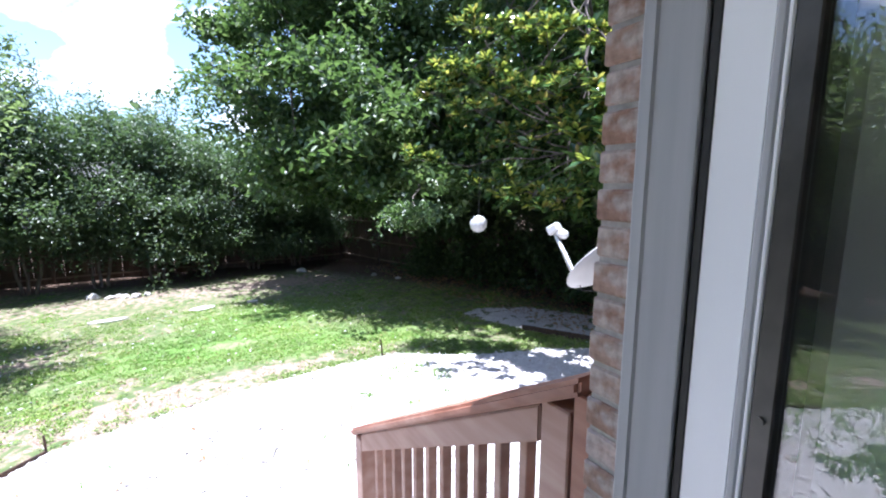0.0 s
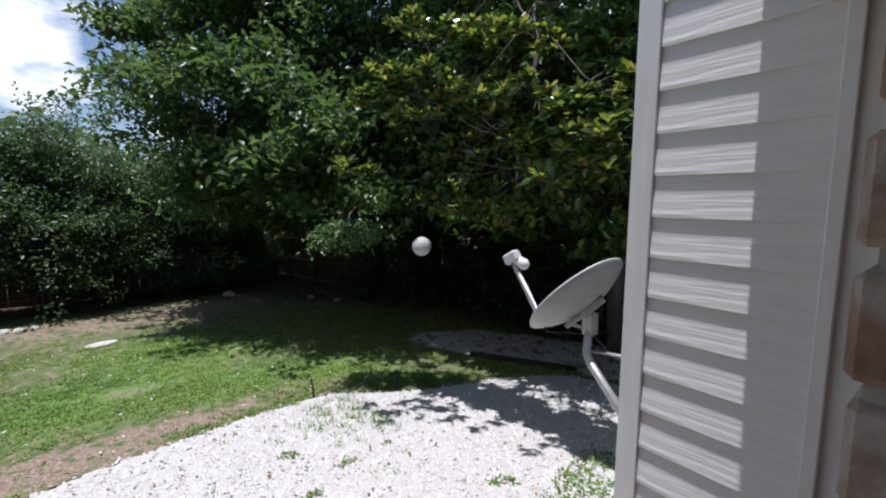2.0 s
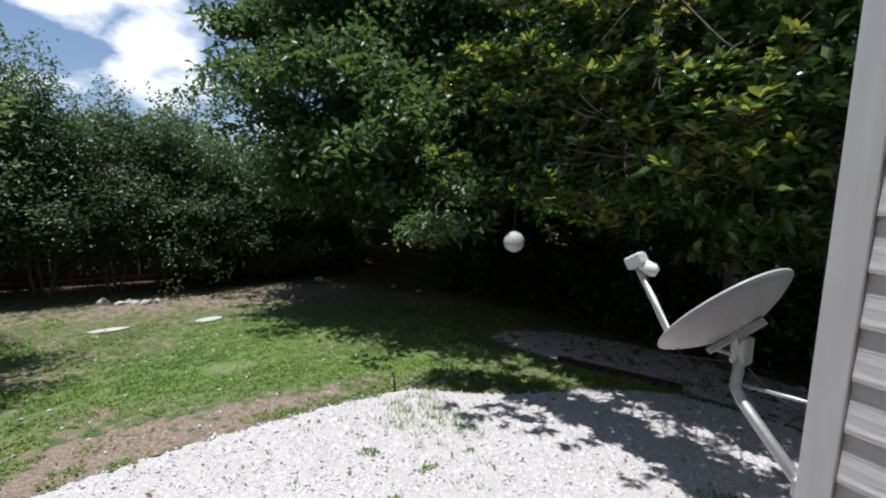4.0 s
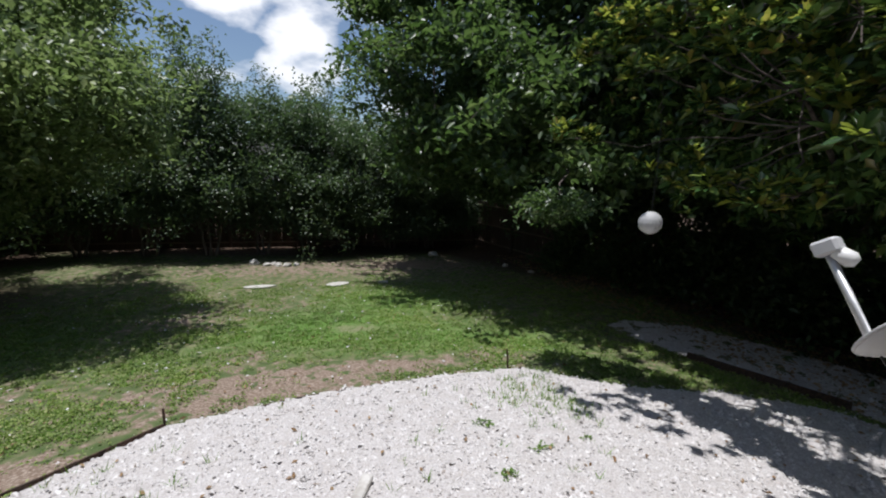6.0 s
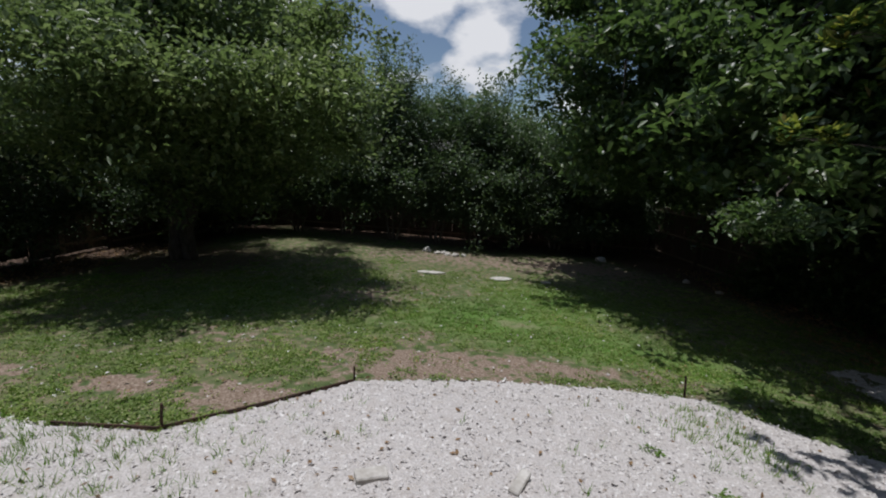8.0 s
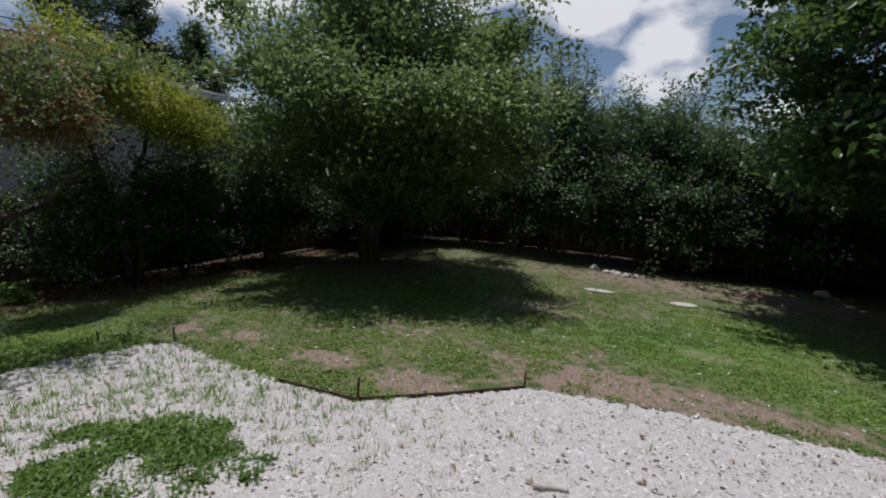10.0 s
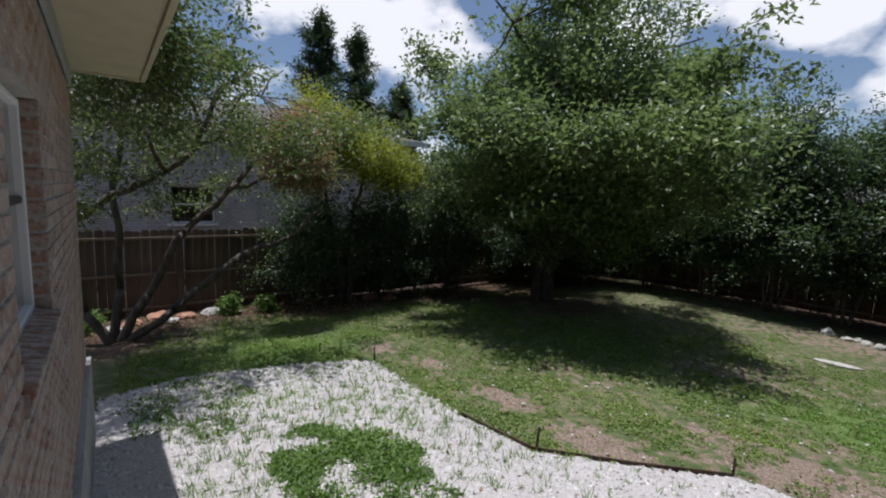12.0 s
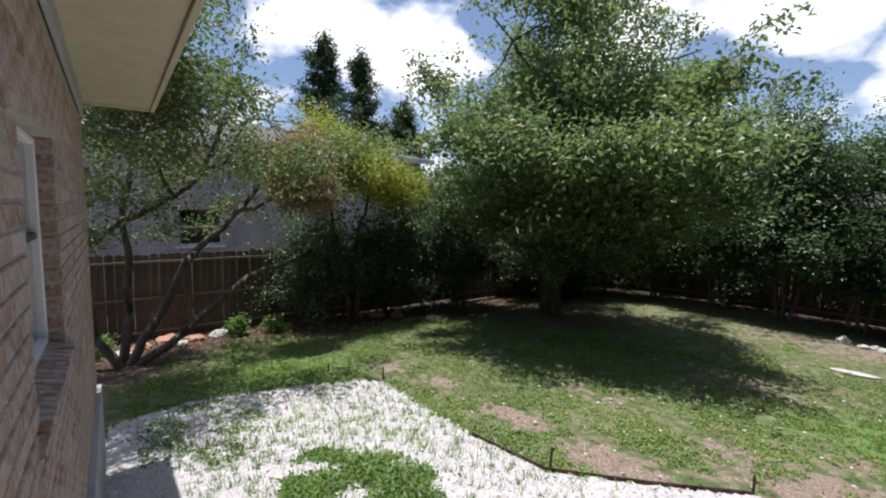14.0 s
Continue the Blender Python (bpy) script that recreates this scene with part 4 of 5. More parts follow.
# eave
def eave():
    root = thing("eave", "cream painted soffit with a dark fascia edge", "eave", (0, 0, TOP), kind="structure")
    part("soffit", boxed(END_L - 0.05, 1.98, 0.1, 0.865, 0.0, 0.03), M_SOFFIT, root)
    part("fascia", boxed(END_L - 0.07, 1.98, 0.868, 0.9, -0.02, 0.2, 0.003), M_SOFFIT, root)
    part("gable_edge", boxed(END_L - 0.078, END_L - 0.054, -6.2, 0.864, -0.02, 0.2, 0.003), M_SOFFIT, root)
    part("frieze", boxed(END_L, DOOR_L - 0.02, FACE + 0.002, FACE + 0.02, -0.13, -0.002, 0.002), M_JAMB, root)
    bm = bmesh.new()
    v = [bm.verts.new(p) for p in ((END_L - 0.12, 0.965, 0.2), (6.2, 0.965, 0.2), (6.2, -5, 2.6), (END_L - 0.12, -5, 2.6), (END_L - 0.12, 0.965, 0.235), (6.2, 0.965, 0.235), (6.2, -5, 2.635), (END_L - 0.12, -5, 2.635))]
    for f in ((0, 1, 2, 3), (7, 6, 5, 4), (0, 4, 5, 1), (1, 5, 6, 2), (2, 6, 7, 3), (3, 7, 4, 0)):
        bm.faces.new([v[k] for k in f])
    part("roof", bm, M_ROOF, root)


eave()

# siding bay
BAY = 2.06


def siding():
    root = tagged(thing("wall_siding", "cream lap siding wall with wood grain", "wall", (BAY, 0, 0), kind="structure"))
    part("core", boxed(0.012, 3.8, 0.3, 1.315, 0.752, 5.0), M_TRIM, root)
    e = 0.1524
    me = None
    for k in range(26):
        z = 0.7166 + k * e
        if me is None:
            bm = bmesh.new()
            q = [bm.verts.new(p) for p in ((-0.012, 0.0, 0), (0.012, 0.0, 0), (0.012, 0.0, 0.168), (0.0, 0.0, 0.168), (-0.012, 0.5, 0), (0.012, 0.5, 0), (0.012, 0.5, 0.168), (0.0, 0.5, 0.168))]
            for f in ((0, 1, 2, 3), (7, 6, 5, 4), (0, 4, 5, 1), (1, 5, 6, 2), (2, 6, 7, 3), (3, 7, 4, 0)):
                bm.faces.new([q[j] for j in f])
            bmesh.ops.recalc_face_normals(bm, faces=bm.faces[:])
            me = mesh_of(bm, "siding_board")
            me.materials.append(M_SIDING)
        ob = part("siding_board", me, M_SIDING, root)
        ob.location = (0, 0.755, z)
    part("corner_board", boxed(-0.022, 0.0, 1.256, 1.342, 0.745, 5.0, 0.003), M_TRIM, root)
    part("corner_board", boxed(0.0, 0.09, 1.317, 1.340, 0.745, 5.0, 0.003), M_TRIM, root)
    part("inner_board", boxed(-0.018, 0.0, 0.715, 0.754, 0.745, 5.0, 0.003), M_TRIM, root)
    for k in range(26):
        z = 0.7166 + k * e
        part("siding_board", boxed(0.092, 3.8, 1.317, 1.329, z, z + e - 0.002), M_SIDING, root)
    part("bay_roof", boxed(-0.1, 4.0, -0.5, 1.5, 5.0, 5.1), M_ROOF, root)


siding()


# back door, open inwards
def door():
    fr = thing("door_frame", "weathered grey painted door frame", "door frame", (0, 0, FLOOR), kind="structure")
    h = 2.06
    for x, s in ((DOOR_R, -1), (DOOR_L, 1)):
        y1 = 0.40 if s < 0 else 0.34
        part("jamb", boxed(min(x - s * 0.03, x + s * 0.006), max(x - s * 0.03, x + s * 0.006), y1 - 0.066, y1 + 0.002, 0, h, 0.002), M_JAMB, fr)
        part("brickmould", boxed(min(x - s * 0.03, x + s * 0.01), max(x - s * 0.03, x + s * 0.01), y1 - 0.001, y1 + 0.026, 0, h, 0.005), M_JAMB, fr)
        part("weather_strip", boxed(min(x - s * 0.03, x + s * 0.001), max(x - s * 0.03, x + s * 0.001), y1 - 0.084, y1 - 0.067, 0, h, 0.004), M_BLACK, fr)
    part("head", boxed(DOOR_L - 0.03, DOOR_R + 0.03, 0.2, 0.39, h, h + 0.1, 0.003), M_JAMB, fr)
    part("threshold", boxed(DOOR_L + 0.004, DOOR_R - 0.014, 0.15, 0.5, -0.03, 0.02, 0.006), M_STEEL, fr)
    leaf = thing("door_1", "white glazed back door standing open inwards", "door", (DOOR_R + 0.047, 0.319, FLOOR + 0.02), kind="structure")
    leaf.rotation_euler = (0, 0, radians(-90 - 12))
    w, t, hh = 0.9, 0.045, 2.02
    bm = bmesh.new()
    for b in ((0, 0.08, 0, hh), (w - 0.11, w, 0, hh), (0.08, w - 0.11, 0, 0.22), (0.08, w - 0.11, hh - 0.12, hh)):
        box(bm, b[0], b[1], -t, 0, b[2], b[3], 0.004)
    part("door_leaf", bm, M_WHITE, leaf)
    for x0, x1, m in ((0.081, 0.092, M_JAMB), (0.093, 0.1, M_WHITE), (0.101, 0.128, M_DARKFRAME), (w - 0.135, w - 0.112, M_DARKFRAME)):
        part("glazing_bead", boxed(x0, x1, -t - 0.006, 0.006, 0.22, hh - 0.12, 0.002), m, leaf)
    part("glazing_bead", boxed(0.13, w - 0.137, -t - 0.006, 0.006, 0.222, 0.245, 0.002), M_DARKFRAME, leaf)
    part("glazing_bead", boxed(0.13, w - 0.137, -t - 0.006, 0.006, hh - 0.145, hh - 0.122, 0.002), M_DARKFRAME, leaf)
    for z in (0.55, 1.1, 1.62):
        part("screw", tubed([(0.115, -t - 0.009, z), (0.115, -t - 0.001, z)], 0.005, 8), M_DARKFRAME, leaf)
    p = part("pane", boxed(0.128, w - 0.13, -t + 0.004, -t + 0.010, 0.24, hh - 0.14), M_GLASS, leaf)
    p.visible_shadow = False
    for z in (0.25, 1.0, 1.78):
        part("hinge", tubed([(-0.004, 0.008, z - 0.05), (-0.004, 0.008, z + 0.05)], 0.007, 8), M_STEEL, leaf)


door()

# room behind the door
wall("wall_room_left", "plain painted room wall", [(-3.0, -2.9, -4.0, 0.2, FLOOR - 0.1, TOP)], M_WALLPAINT)
wall("wall_room_right", "plain painted room wall", [(1.9, 2.0, -4.0, 0.2, FLOOR - 0.1, TOP)], M_WALLPAINT)
# back wall, out of view, has a wide opening added to let daylight in
wall("wall_room_back", "plain painted room wall", [(-3.0, -2.4, -4.1, -4.0, FLOOR - 0.1, TOP), (1.5, 2.0, -4.1, -4.0, FLOOR - 0.1, TOP), (-2.4, 1.5, -4.1, -4.0, FLOOR - 0.1, 1.15), (-2.4, 1.5, -4.1, -4.0, 2.45, TOP)], M_WALLPAINT)
porch = thing("daylight_opening", "added unseen back opening with white mullions for daylight", "window", (-0.45, -4.05, 1.15), kind="structure")
for x in (-1.93, -0.65, 0.65, 1.93):
    part("mullion", boxed(x - 0.02, x + 0.02, -0.03, 0.03, 0.002, 1.298, 0.003), M_WHITE, porch)
wall("wall_room_front", "plain painted inner wall face", [(-2.9, WIN[0], 0.19, 0.2, FLOOR, TOP), (WIN[1], DOOR_L - 0.03, 0.19, 0.2, FLOOR, TOP), (WIN[0], WIN[1], 0.19, 0.2, FLOOR, WIN[2]), (DOOR_R + 0.07, 1.9, 0.19, 0.385, FLOOR, TOP)], M_WALLPAINT)
lap = thing("porch_siding", "blue-grey lap siding on the enclosed porch wall", "siding", (1.896, 0, FLOOR), kind="structure")
for k in range(13):
    bm = bmesh.new()
    q = [bm.verts.new(p) for p in ((-0.02, -3.9, 0), (0.0, -3.9, 0), (0.0, -3.9, 0.16), (-0.008, -3.9, 0.16), (-0.02, 0.185, 0), (0.0, 0.185, 0), (0.0, 0.185, 0.16), (-0.008, 0.185, 0.16))]
    for f in ((0, 1, 2, 3), (7, 6, 5, 4), (0, 4, 5, 1), (1, 5, 6, 2), (2, 6, 7, 3), (3, 7, 4, 0)):
        bm.faces.new([q[j] for j in f])
    bmesh.ops.recalc_face_normals(bm, faces=bm.faces[:])
    part("siding_board", bm, M_SIDING, lap).location = (0, 0, 0.02 + k * 0.155)
tagged(part("floor", boxed(-3.0, 2.0, -4.0, 0.38, FLOOR - 0.06, FLOOR - 0.035), M_FLOOR), "brown wooden room floor", "floor", kind="structure")
tagged(part("ceiling", boxed(-3.0, 2.0, -4.0, 0.39, TOP - 0.12, TOP - 0.06), M_WALLPAINT), "plain white ceiling", "ceiling", kind="structure")


# landing, steps and hand rails
def stairs():
    root = thing("porch_steps", "small stained wooden landing with steps", "steps", (0.22, 0.0, 0))
    for k in range(4):
        y = 0.5 + k * 0.145
        part("deck_board", boxed(-0.62, 0.6, y, y + 0.138, 0.515, 0.55, 0.004), M_DECK, root)
    for j, (z, y) in enumerate(((0.367, 1.09), (0.184, 1.37))):
        for k in range(2):
            part("tread", boxed(-0.62, 0.6, y + k * 0.14, y + k * 0.14 + 0.134, z - 0.035, z, 0.004), M_DECK, root)
        part("riser", boxed(-0.6, 0.58, y - 0.004, y + 0.012, z - 0.04, z + 0.145), M_DECK, root)
    for x in (-0.6, 0.0, 0.56):
        bm = bmesh.new()
        prof = [(0.5, -0.1), (1.64, -0.1), (1.64, 0.145), (1.37, 0.145), (1.37, 0.328), (1.09, 0.328), (1.09, 0.51), (0.5, 0.51)]
        a, b = [bm.verts.new((x, y, z)) for y, z in prof], [bm.verts.new((x + 0.038, y, z)) for y, z in prof]
        bm.faces.new(a[::-1])
        bm.faces.new(b)
        for k in range(8):
            bm.faces.new((a[k], a[(k + 1) % 8], b[(k + 1) % 8], b[k]))
        part("stringer", bm, M_DECK, root)


def hand_rail(x, label):
    root = thing("stair_rail", label, "hand rail", (x, 0, 0))
    s = -0.595
    rot = math.atan(s)
    def top(y):
        return 1.60 + (y - 0.555) * s
    def sloped(y0, y1, z0, z1, x0, x1, bev=0.004):
        """A board that follows the slope; z0, z1 are measured down from the rail's top line."""
        bm = bmesh.new()
        q = [bm.verts.new((a, y, top(y) + z)) for y in (y0, y1) for a in (x0, x1) for z in (z0, z1)]
        for f in ((0, 1, 3, 2), (4, 6, 7, 5), (0, 4, 5, 1), (2, 3, 7, 6), (1, 5, 7, 3), (0, 2, 6, 4)):
            bm.faces.new([q[k] for k in f])
        bmesh.ops.recalc_face_normals(bm, faces=bm.faces[:])
        bmesh.ops.bevel(bm, geom=bm.edges[:], offset=bev, segments=2, affect="EDGES")
        return bm
    part("cap_rail", sloped(0.545, 1.985, -0.04, 0.0, -0.075, 0.075, 0.01), M_RED, root, "worn red-stained cap")
    part("side_board", sloped(0.672, 1.885, -0.135, -0.044, -0.052, -0.016), M_REDPALE, root)
    part("low_board", sloped(0.672, 1.885, -0.87, -0.79, -0.052, -0.016), M_REDPALE, root)
    part("post", boxed(-0.052, 0.04, 0.583, 0.668, 0.0, top(0.63) - 0.05, 0.004), M_REDPALE, root)
    part("post", boxed(-0.052, 0.04, 0.505, 0.575, 0.0, top(0.54) - 0.05, 0.004), M_RED, root)
    part("post", boxed(-0.052, 0.04, 1.89, 1.975, -0.05, top(1.94) - 0.05, 0.004), M_REDPALE, root)
    n = 11
    for k in range(n):
        y = 0.672 + (k + 0.9) * (1.885 - 0.672) / (n + 0.8)
        part("baluster", boxed(-0.014, 0.022, y - 0.015, y + 0.015, top(y) - 0.86, top(y) - 0.06, 0.003), M_REDPALE, root)


stairs()
hand_rail(0.797, "red-stained wooden stair rail with square balusters")


# satellite dish on the siding corner
def dish():
    root = thing("satellite_dish", "grey satellite dish on a bent wall mast", "satellite dish", (2.17, 1.335, 1.05))
    o = Vector((2.17, 1.335, 1.05))
    low, high, lnb = Vector((2.215, 1.945, 1.315)), Vector((2.486, 1.612, 1.688)), Vector((2.205, 2.09, 1.675))
    mid = (low + high) / 2
    w = (high - low).normalized()
    view = (mid - Vector((0.47, 0.82, 1.97))).normalized()
    e1 = (view - w * view.dot(w)).normalized()
    e2 = w.cross(e1)
    if e2.z < 0:
        e2 = -e2
    nrm = (e1 * 0.24 + e2 * 0.971).normalized()
    side = nrm.cross(w).normalized()
    ra, rb = (high - low).length / 2, 0.22
    bm = bmesh.new()
    rings, segs, depth = 9, 40, 0.085
    for thick in (0.0, -0.008):
        grid = []
        for i in range(rings + 1):
            k = i / rings
            grid.append([bm.verts.new(mid - o + (w * math.cos(a) * ra + side * math.sin(a) * rb) * max(k, 0.001) + nrm * (depth * (k * k - 1) + thick)) for a in (j * math.tau / segs for j in range(segs))])
        for u, v in zip(grid, grid[1:]):
            for j in range(segs):
                bm.faces.new((u[j], u[(j + 1) % segs], v[(j + 1) % segs], v[j]))
        if thick == 0.0:
            rim = grid[-1]
    for j in range(segs):
        bm.faces.new((rim[j], rim[(j + 1) % segs], grid[-1][(j + 1) % segs], grid[-1][j]))
    bmesh.ops.recalc_face_normals(bm, faces=bm.faces[:])
    part("reflector", bm, M_DISH, root, smooth=True)
    part("rim", tubed([mid - o + w * math.cos(a) * ra + side * math.sin(a) * rb for a in (j * math.tau / 48 for j in range(49))], 0.007, 6), M_DISH, root, smooth=True)
    arm0 = low + w * 0.05 - nrm * 0.03
    arm = lnb - Vector((0.0, 0.0, 0.02))
    part("feed_arm", tubed([arm0 - o + w * 0.2 - nrm * 0.06, arm0 - o, arm - o], [0.014, 0.016, 0.016], 8), M_STEEL, root, smooth=True)
    d = (arm - arm0).normalized()
    feed = part("feed_horn", boxed(-0.03, 0.03, -0.05, 0.04, -0.025, 0.035, 0.01, Matrix.Translation(lnb - o) @ d.to_track_quat("Z", "Y").to_matrix().to_4x4()), M_PLASTIC, root)
    face = (mid - lnb).normalized()
    part("feed_cap", tubed([lnb - o + face * 0.02, lnb - o + face * 0.075, lnb - o + face * 0.095], [0.028, 0.032, 0.018], 12), M_CREAM, feed, "white plastic cap", smooth=True)
    neck, elbow, foot = Vector((2.37, 1.70, 1.36)), Vector((2.325, 1.685, 1.22)), Vector((2.17, 1.365, 1.03))
    part("mast", tubed([foot - o, elbow - o + Vector((-0.02, -0.04, -0.04)), elbow - o, neck - o + Vector((0, 0, 0.02))], 0.021, 12), M_STEEL, root, smooth=True)
    part("clamp", boxed(-0.032, 0.032, -0.03, 0.03, -0.055, 0.06, 0.006, Matrix.Translation(neck - o)), M_STEEL, root)
    back = mid - nrm * 0.1
    part("mount_bracket", tubed([neck - o + Vector((0, 0, 0.03)), back - o - w * 0.02, back - o + w * 0.1], [0.022, 0.026, 0.02], 6), M_STEEL, root)
    part("mount_bracket", tubed([back - o + w * 0.06, back - o - w * 0.14 - nrm * 0.005], [0.018, 0.014], 6), M_STEEL, root)
    part("mount_arm", tubed([neck - o + Vector((-0.02, 0.02, -0.02)), back - o - w * 0.12], 0.01, 6), M_STEEL, root)
    part("strut", tubed([elbow - o + Vector((0.02, 0.0, 0.01)), Vector((2.44, 1.345, 1.235)) - o], 0.008, 8), M_STEEL, root, smooth=True)
    part("foot_plate", boxed(-0.05, 0.06, -0.004, 0.012, -0.075, 0.06, 0.004), M_STEEL, root)
    part("foot_clevis", boxed(-0.028, 0.028, 0.01, 0.06, -0.05, 0.02, 0.008), M_STEEL, root)
    for x, z in ((-0.03, 0.04), (0.04, 0.04), (-0.03, -0.06), (0.04, -0.06)):
        part("bolt", tubed([(x, 0.01, z), (x, 0.022, z)], 0.008, 6), M_STEEL, root)
    for k in (-0.03, 0.03):
        part("bolt", tubed([neck - o + Vector((-0.036, 0, k)), neck - o + Vector((0.036, 0, k))], 0.007, 6), M_STEEL, root)
    part("cable", tubed([arm - o - d * 0.02 + Vector((0, 0, -0.02)), arm0 - o - nrm * 0.04, neck - o + Vector((0.03, 0, -0.06)), Vector((2.42, 1.58, 1.2)) - o, Vector((2.5, 1.36, 1.12)) - o], 0.004, 6), M_BLACK, root, smooth=True)


dish()


# round lantern in the magnolia
def lantern(x, y, z, r):
    root = thing("globe_lantern", "round white paper lantern hanging from a branch", "lantern", (x, y, z))
    bm = bmesh.new()
    bmesh.ops.create_uvsphere(bm, u_segments=32, v_segments=24, radius=r)
    for v in bm.verts:
        v.co *= 1 + 0.012 * math.cos(v.co.z / r * 32)
    part("shade", bm, M_LANTERN, root, smooth=True)
    part("cap_ring", tubed([(math.cos(a) * r * 0.25, math.sin(a) * r * 0.25, r * 0.97) for a in (k * math.tau / 16 for k in range(17))], 0.003, 5), M_STEEL, root)
    part("cord", tubed([(0, 0, r * 0.95), (0.01, 0, r + 0.3), (0.0, 0.01, r + 0.75)], 0.0025, 5), M_BLACK, root)


lantern(2.95, 4.02, 1.52, 0.096)


# trees
def oak():
    b = (7.4, 14.1, ground_z(7.4, 14.1))
    t = [(7.4, 14.1, b[2] - 0.2), (7.1, 13.7, 1.2), (6.6, 13.0, 3.2), (6.2, 12.2, 5.5)]
    limbs = [((6.9, 13.4, 2.0), (2.6, 10.6, 4.6)), ((6.6, 13.0, 3.0), (4.0, 8.2, 4.0)), ((6.6, 13.0, 3.2), (8.8, 9.5, 5.2)), ((6.4, 12.6, 4.2), (3.0, 13.6, 6.0)), ((6.2, 12.2, 5.0), (6.5, 8.5, 7.4)),
             ((7.0, 13.6, 1.5), (4.8, 9.4, 2.0)), ((7.0, 13.6, 1.6), (2.9, 12.6, 2.6)), ((6.4, 12.6, 4.4), (8.5, 14.5, 6.5))]
    blobs = [(5.7, 11.6, 5.0, 4.6, 4.9, 3.6), (3.7, 11.2, 3.5, 2.4, 2.4, 2.0), (4.6, 8.6, 3.4, 2.5, 2.3, 2.1), (6.2, 10.4, 2.6, 2.6, 2.6, 1.9), (3.5, 12.3, 6.0, 2.0, 2.0, 1.5), (6.5, 8.2, 5.6, 3.0, 2.4, 2.6), (5.0, 9.2, 1.9, 0.9, 0.9, 0.6), (4.6, 13.4, 2.7, 2.6, 2.4, 1.3), (7.6, 11.2, 2.6, 1.6, 2.4, 1.5), (8.0, 9.0, 4.6, 2.2, 2.2, 2.6)]
    def low(rng, root, base):
        line = bend(rng, (4.8, 9.4, 2.0), (2.85, 5.45, 1.62), 7, 0.25, 0.1) - base
        part("limb", tubed(line, np.linspace(0.03, 0.006, 7), 6), M_BARK, root, smooth=True)
        c = boughs(rng, clumps(rng, [(2.85, 5.45, 1.58, 0.3, 0.3, 0.1)], 9, 0.2), 9, 0.1) - base
        part("low_foliage", crown(rng, c, 14, 0.09, 0.085, 0.04, M_OAK), M_OAK, root)

    tree("oak_tree", "large shady oak with dark green lobed leaves", "tree", b, [t], limbs, blobs, 4000, 38, 0.22, (0.17, 0.1), M_OAK, M_BARK, 41, 0.24, 0.1, 14, 0.35, sprays=130, rise=0.15, extra=low)


FRONT = ((3.49, 2.65, 2.8), (3.53, 3.09, 2.93), (3.51, 2.39, 2.82), (3.64, 3.21, 2.62), (3.55, 3.56, 2.93), (3.27, 4.26, 3.26), (3.1, 4.84, 3.45), (2.83, 5.24, 2.3), (3.11, 5.4, 3.2), (3.56, 3.94, 2.54), (3.44, 2.44, 2.5), (3.31, 4.61, 2.88),
         (3.6, 2.87, 2.76), (3.6, 3.04, 2.5), (3.6, 3.73, 3.1), (3.6, 3.33, 1.8), (3.65, 4.25, 1.88), (3.6, 2.46, 2.3), (3.5, 5.4, 3.55), (3.6, 2.86, 2.2), (3.6, 3.84, 1.85), (3.6, 4.63, 2.05), (3.5, 4.2, 3.7), (3.4, 4.7, 3.9), (3.5, 3.6, 3.6), (3.55, 3.1, 3.4), (3.45, 5.0, 3.3), (3.45, 4.0, 3.05))  # ends of the front boughs


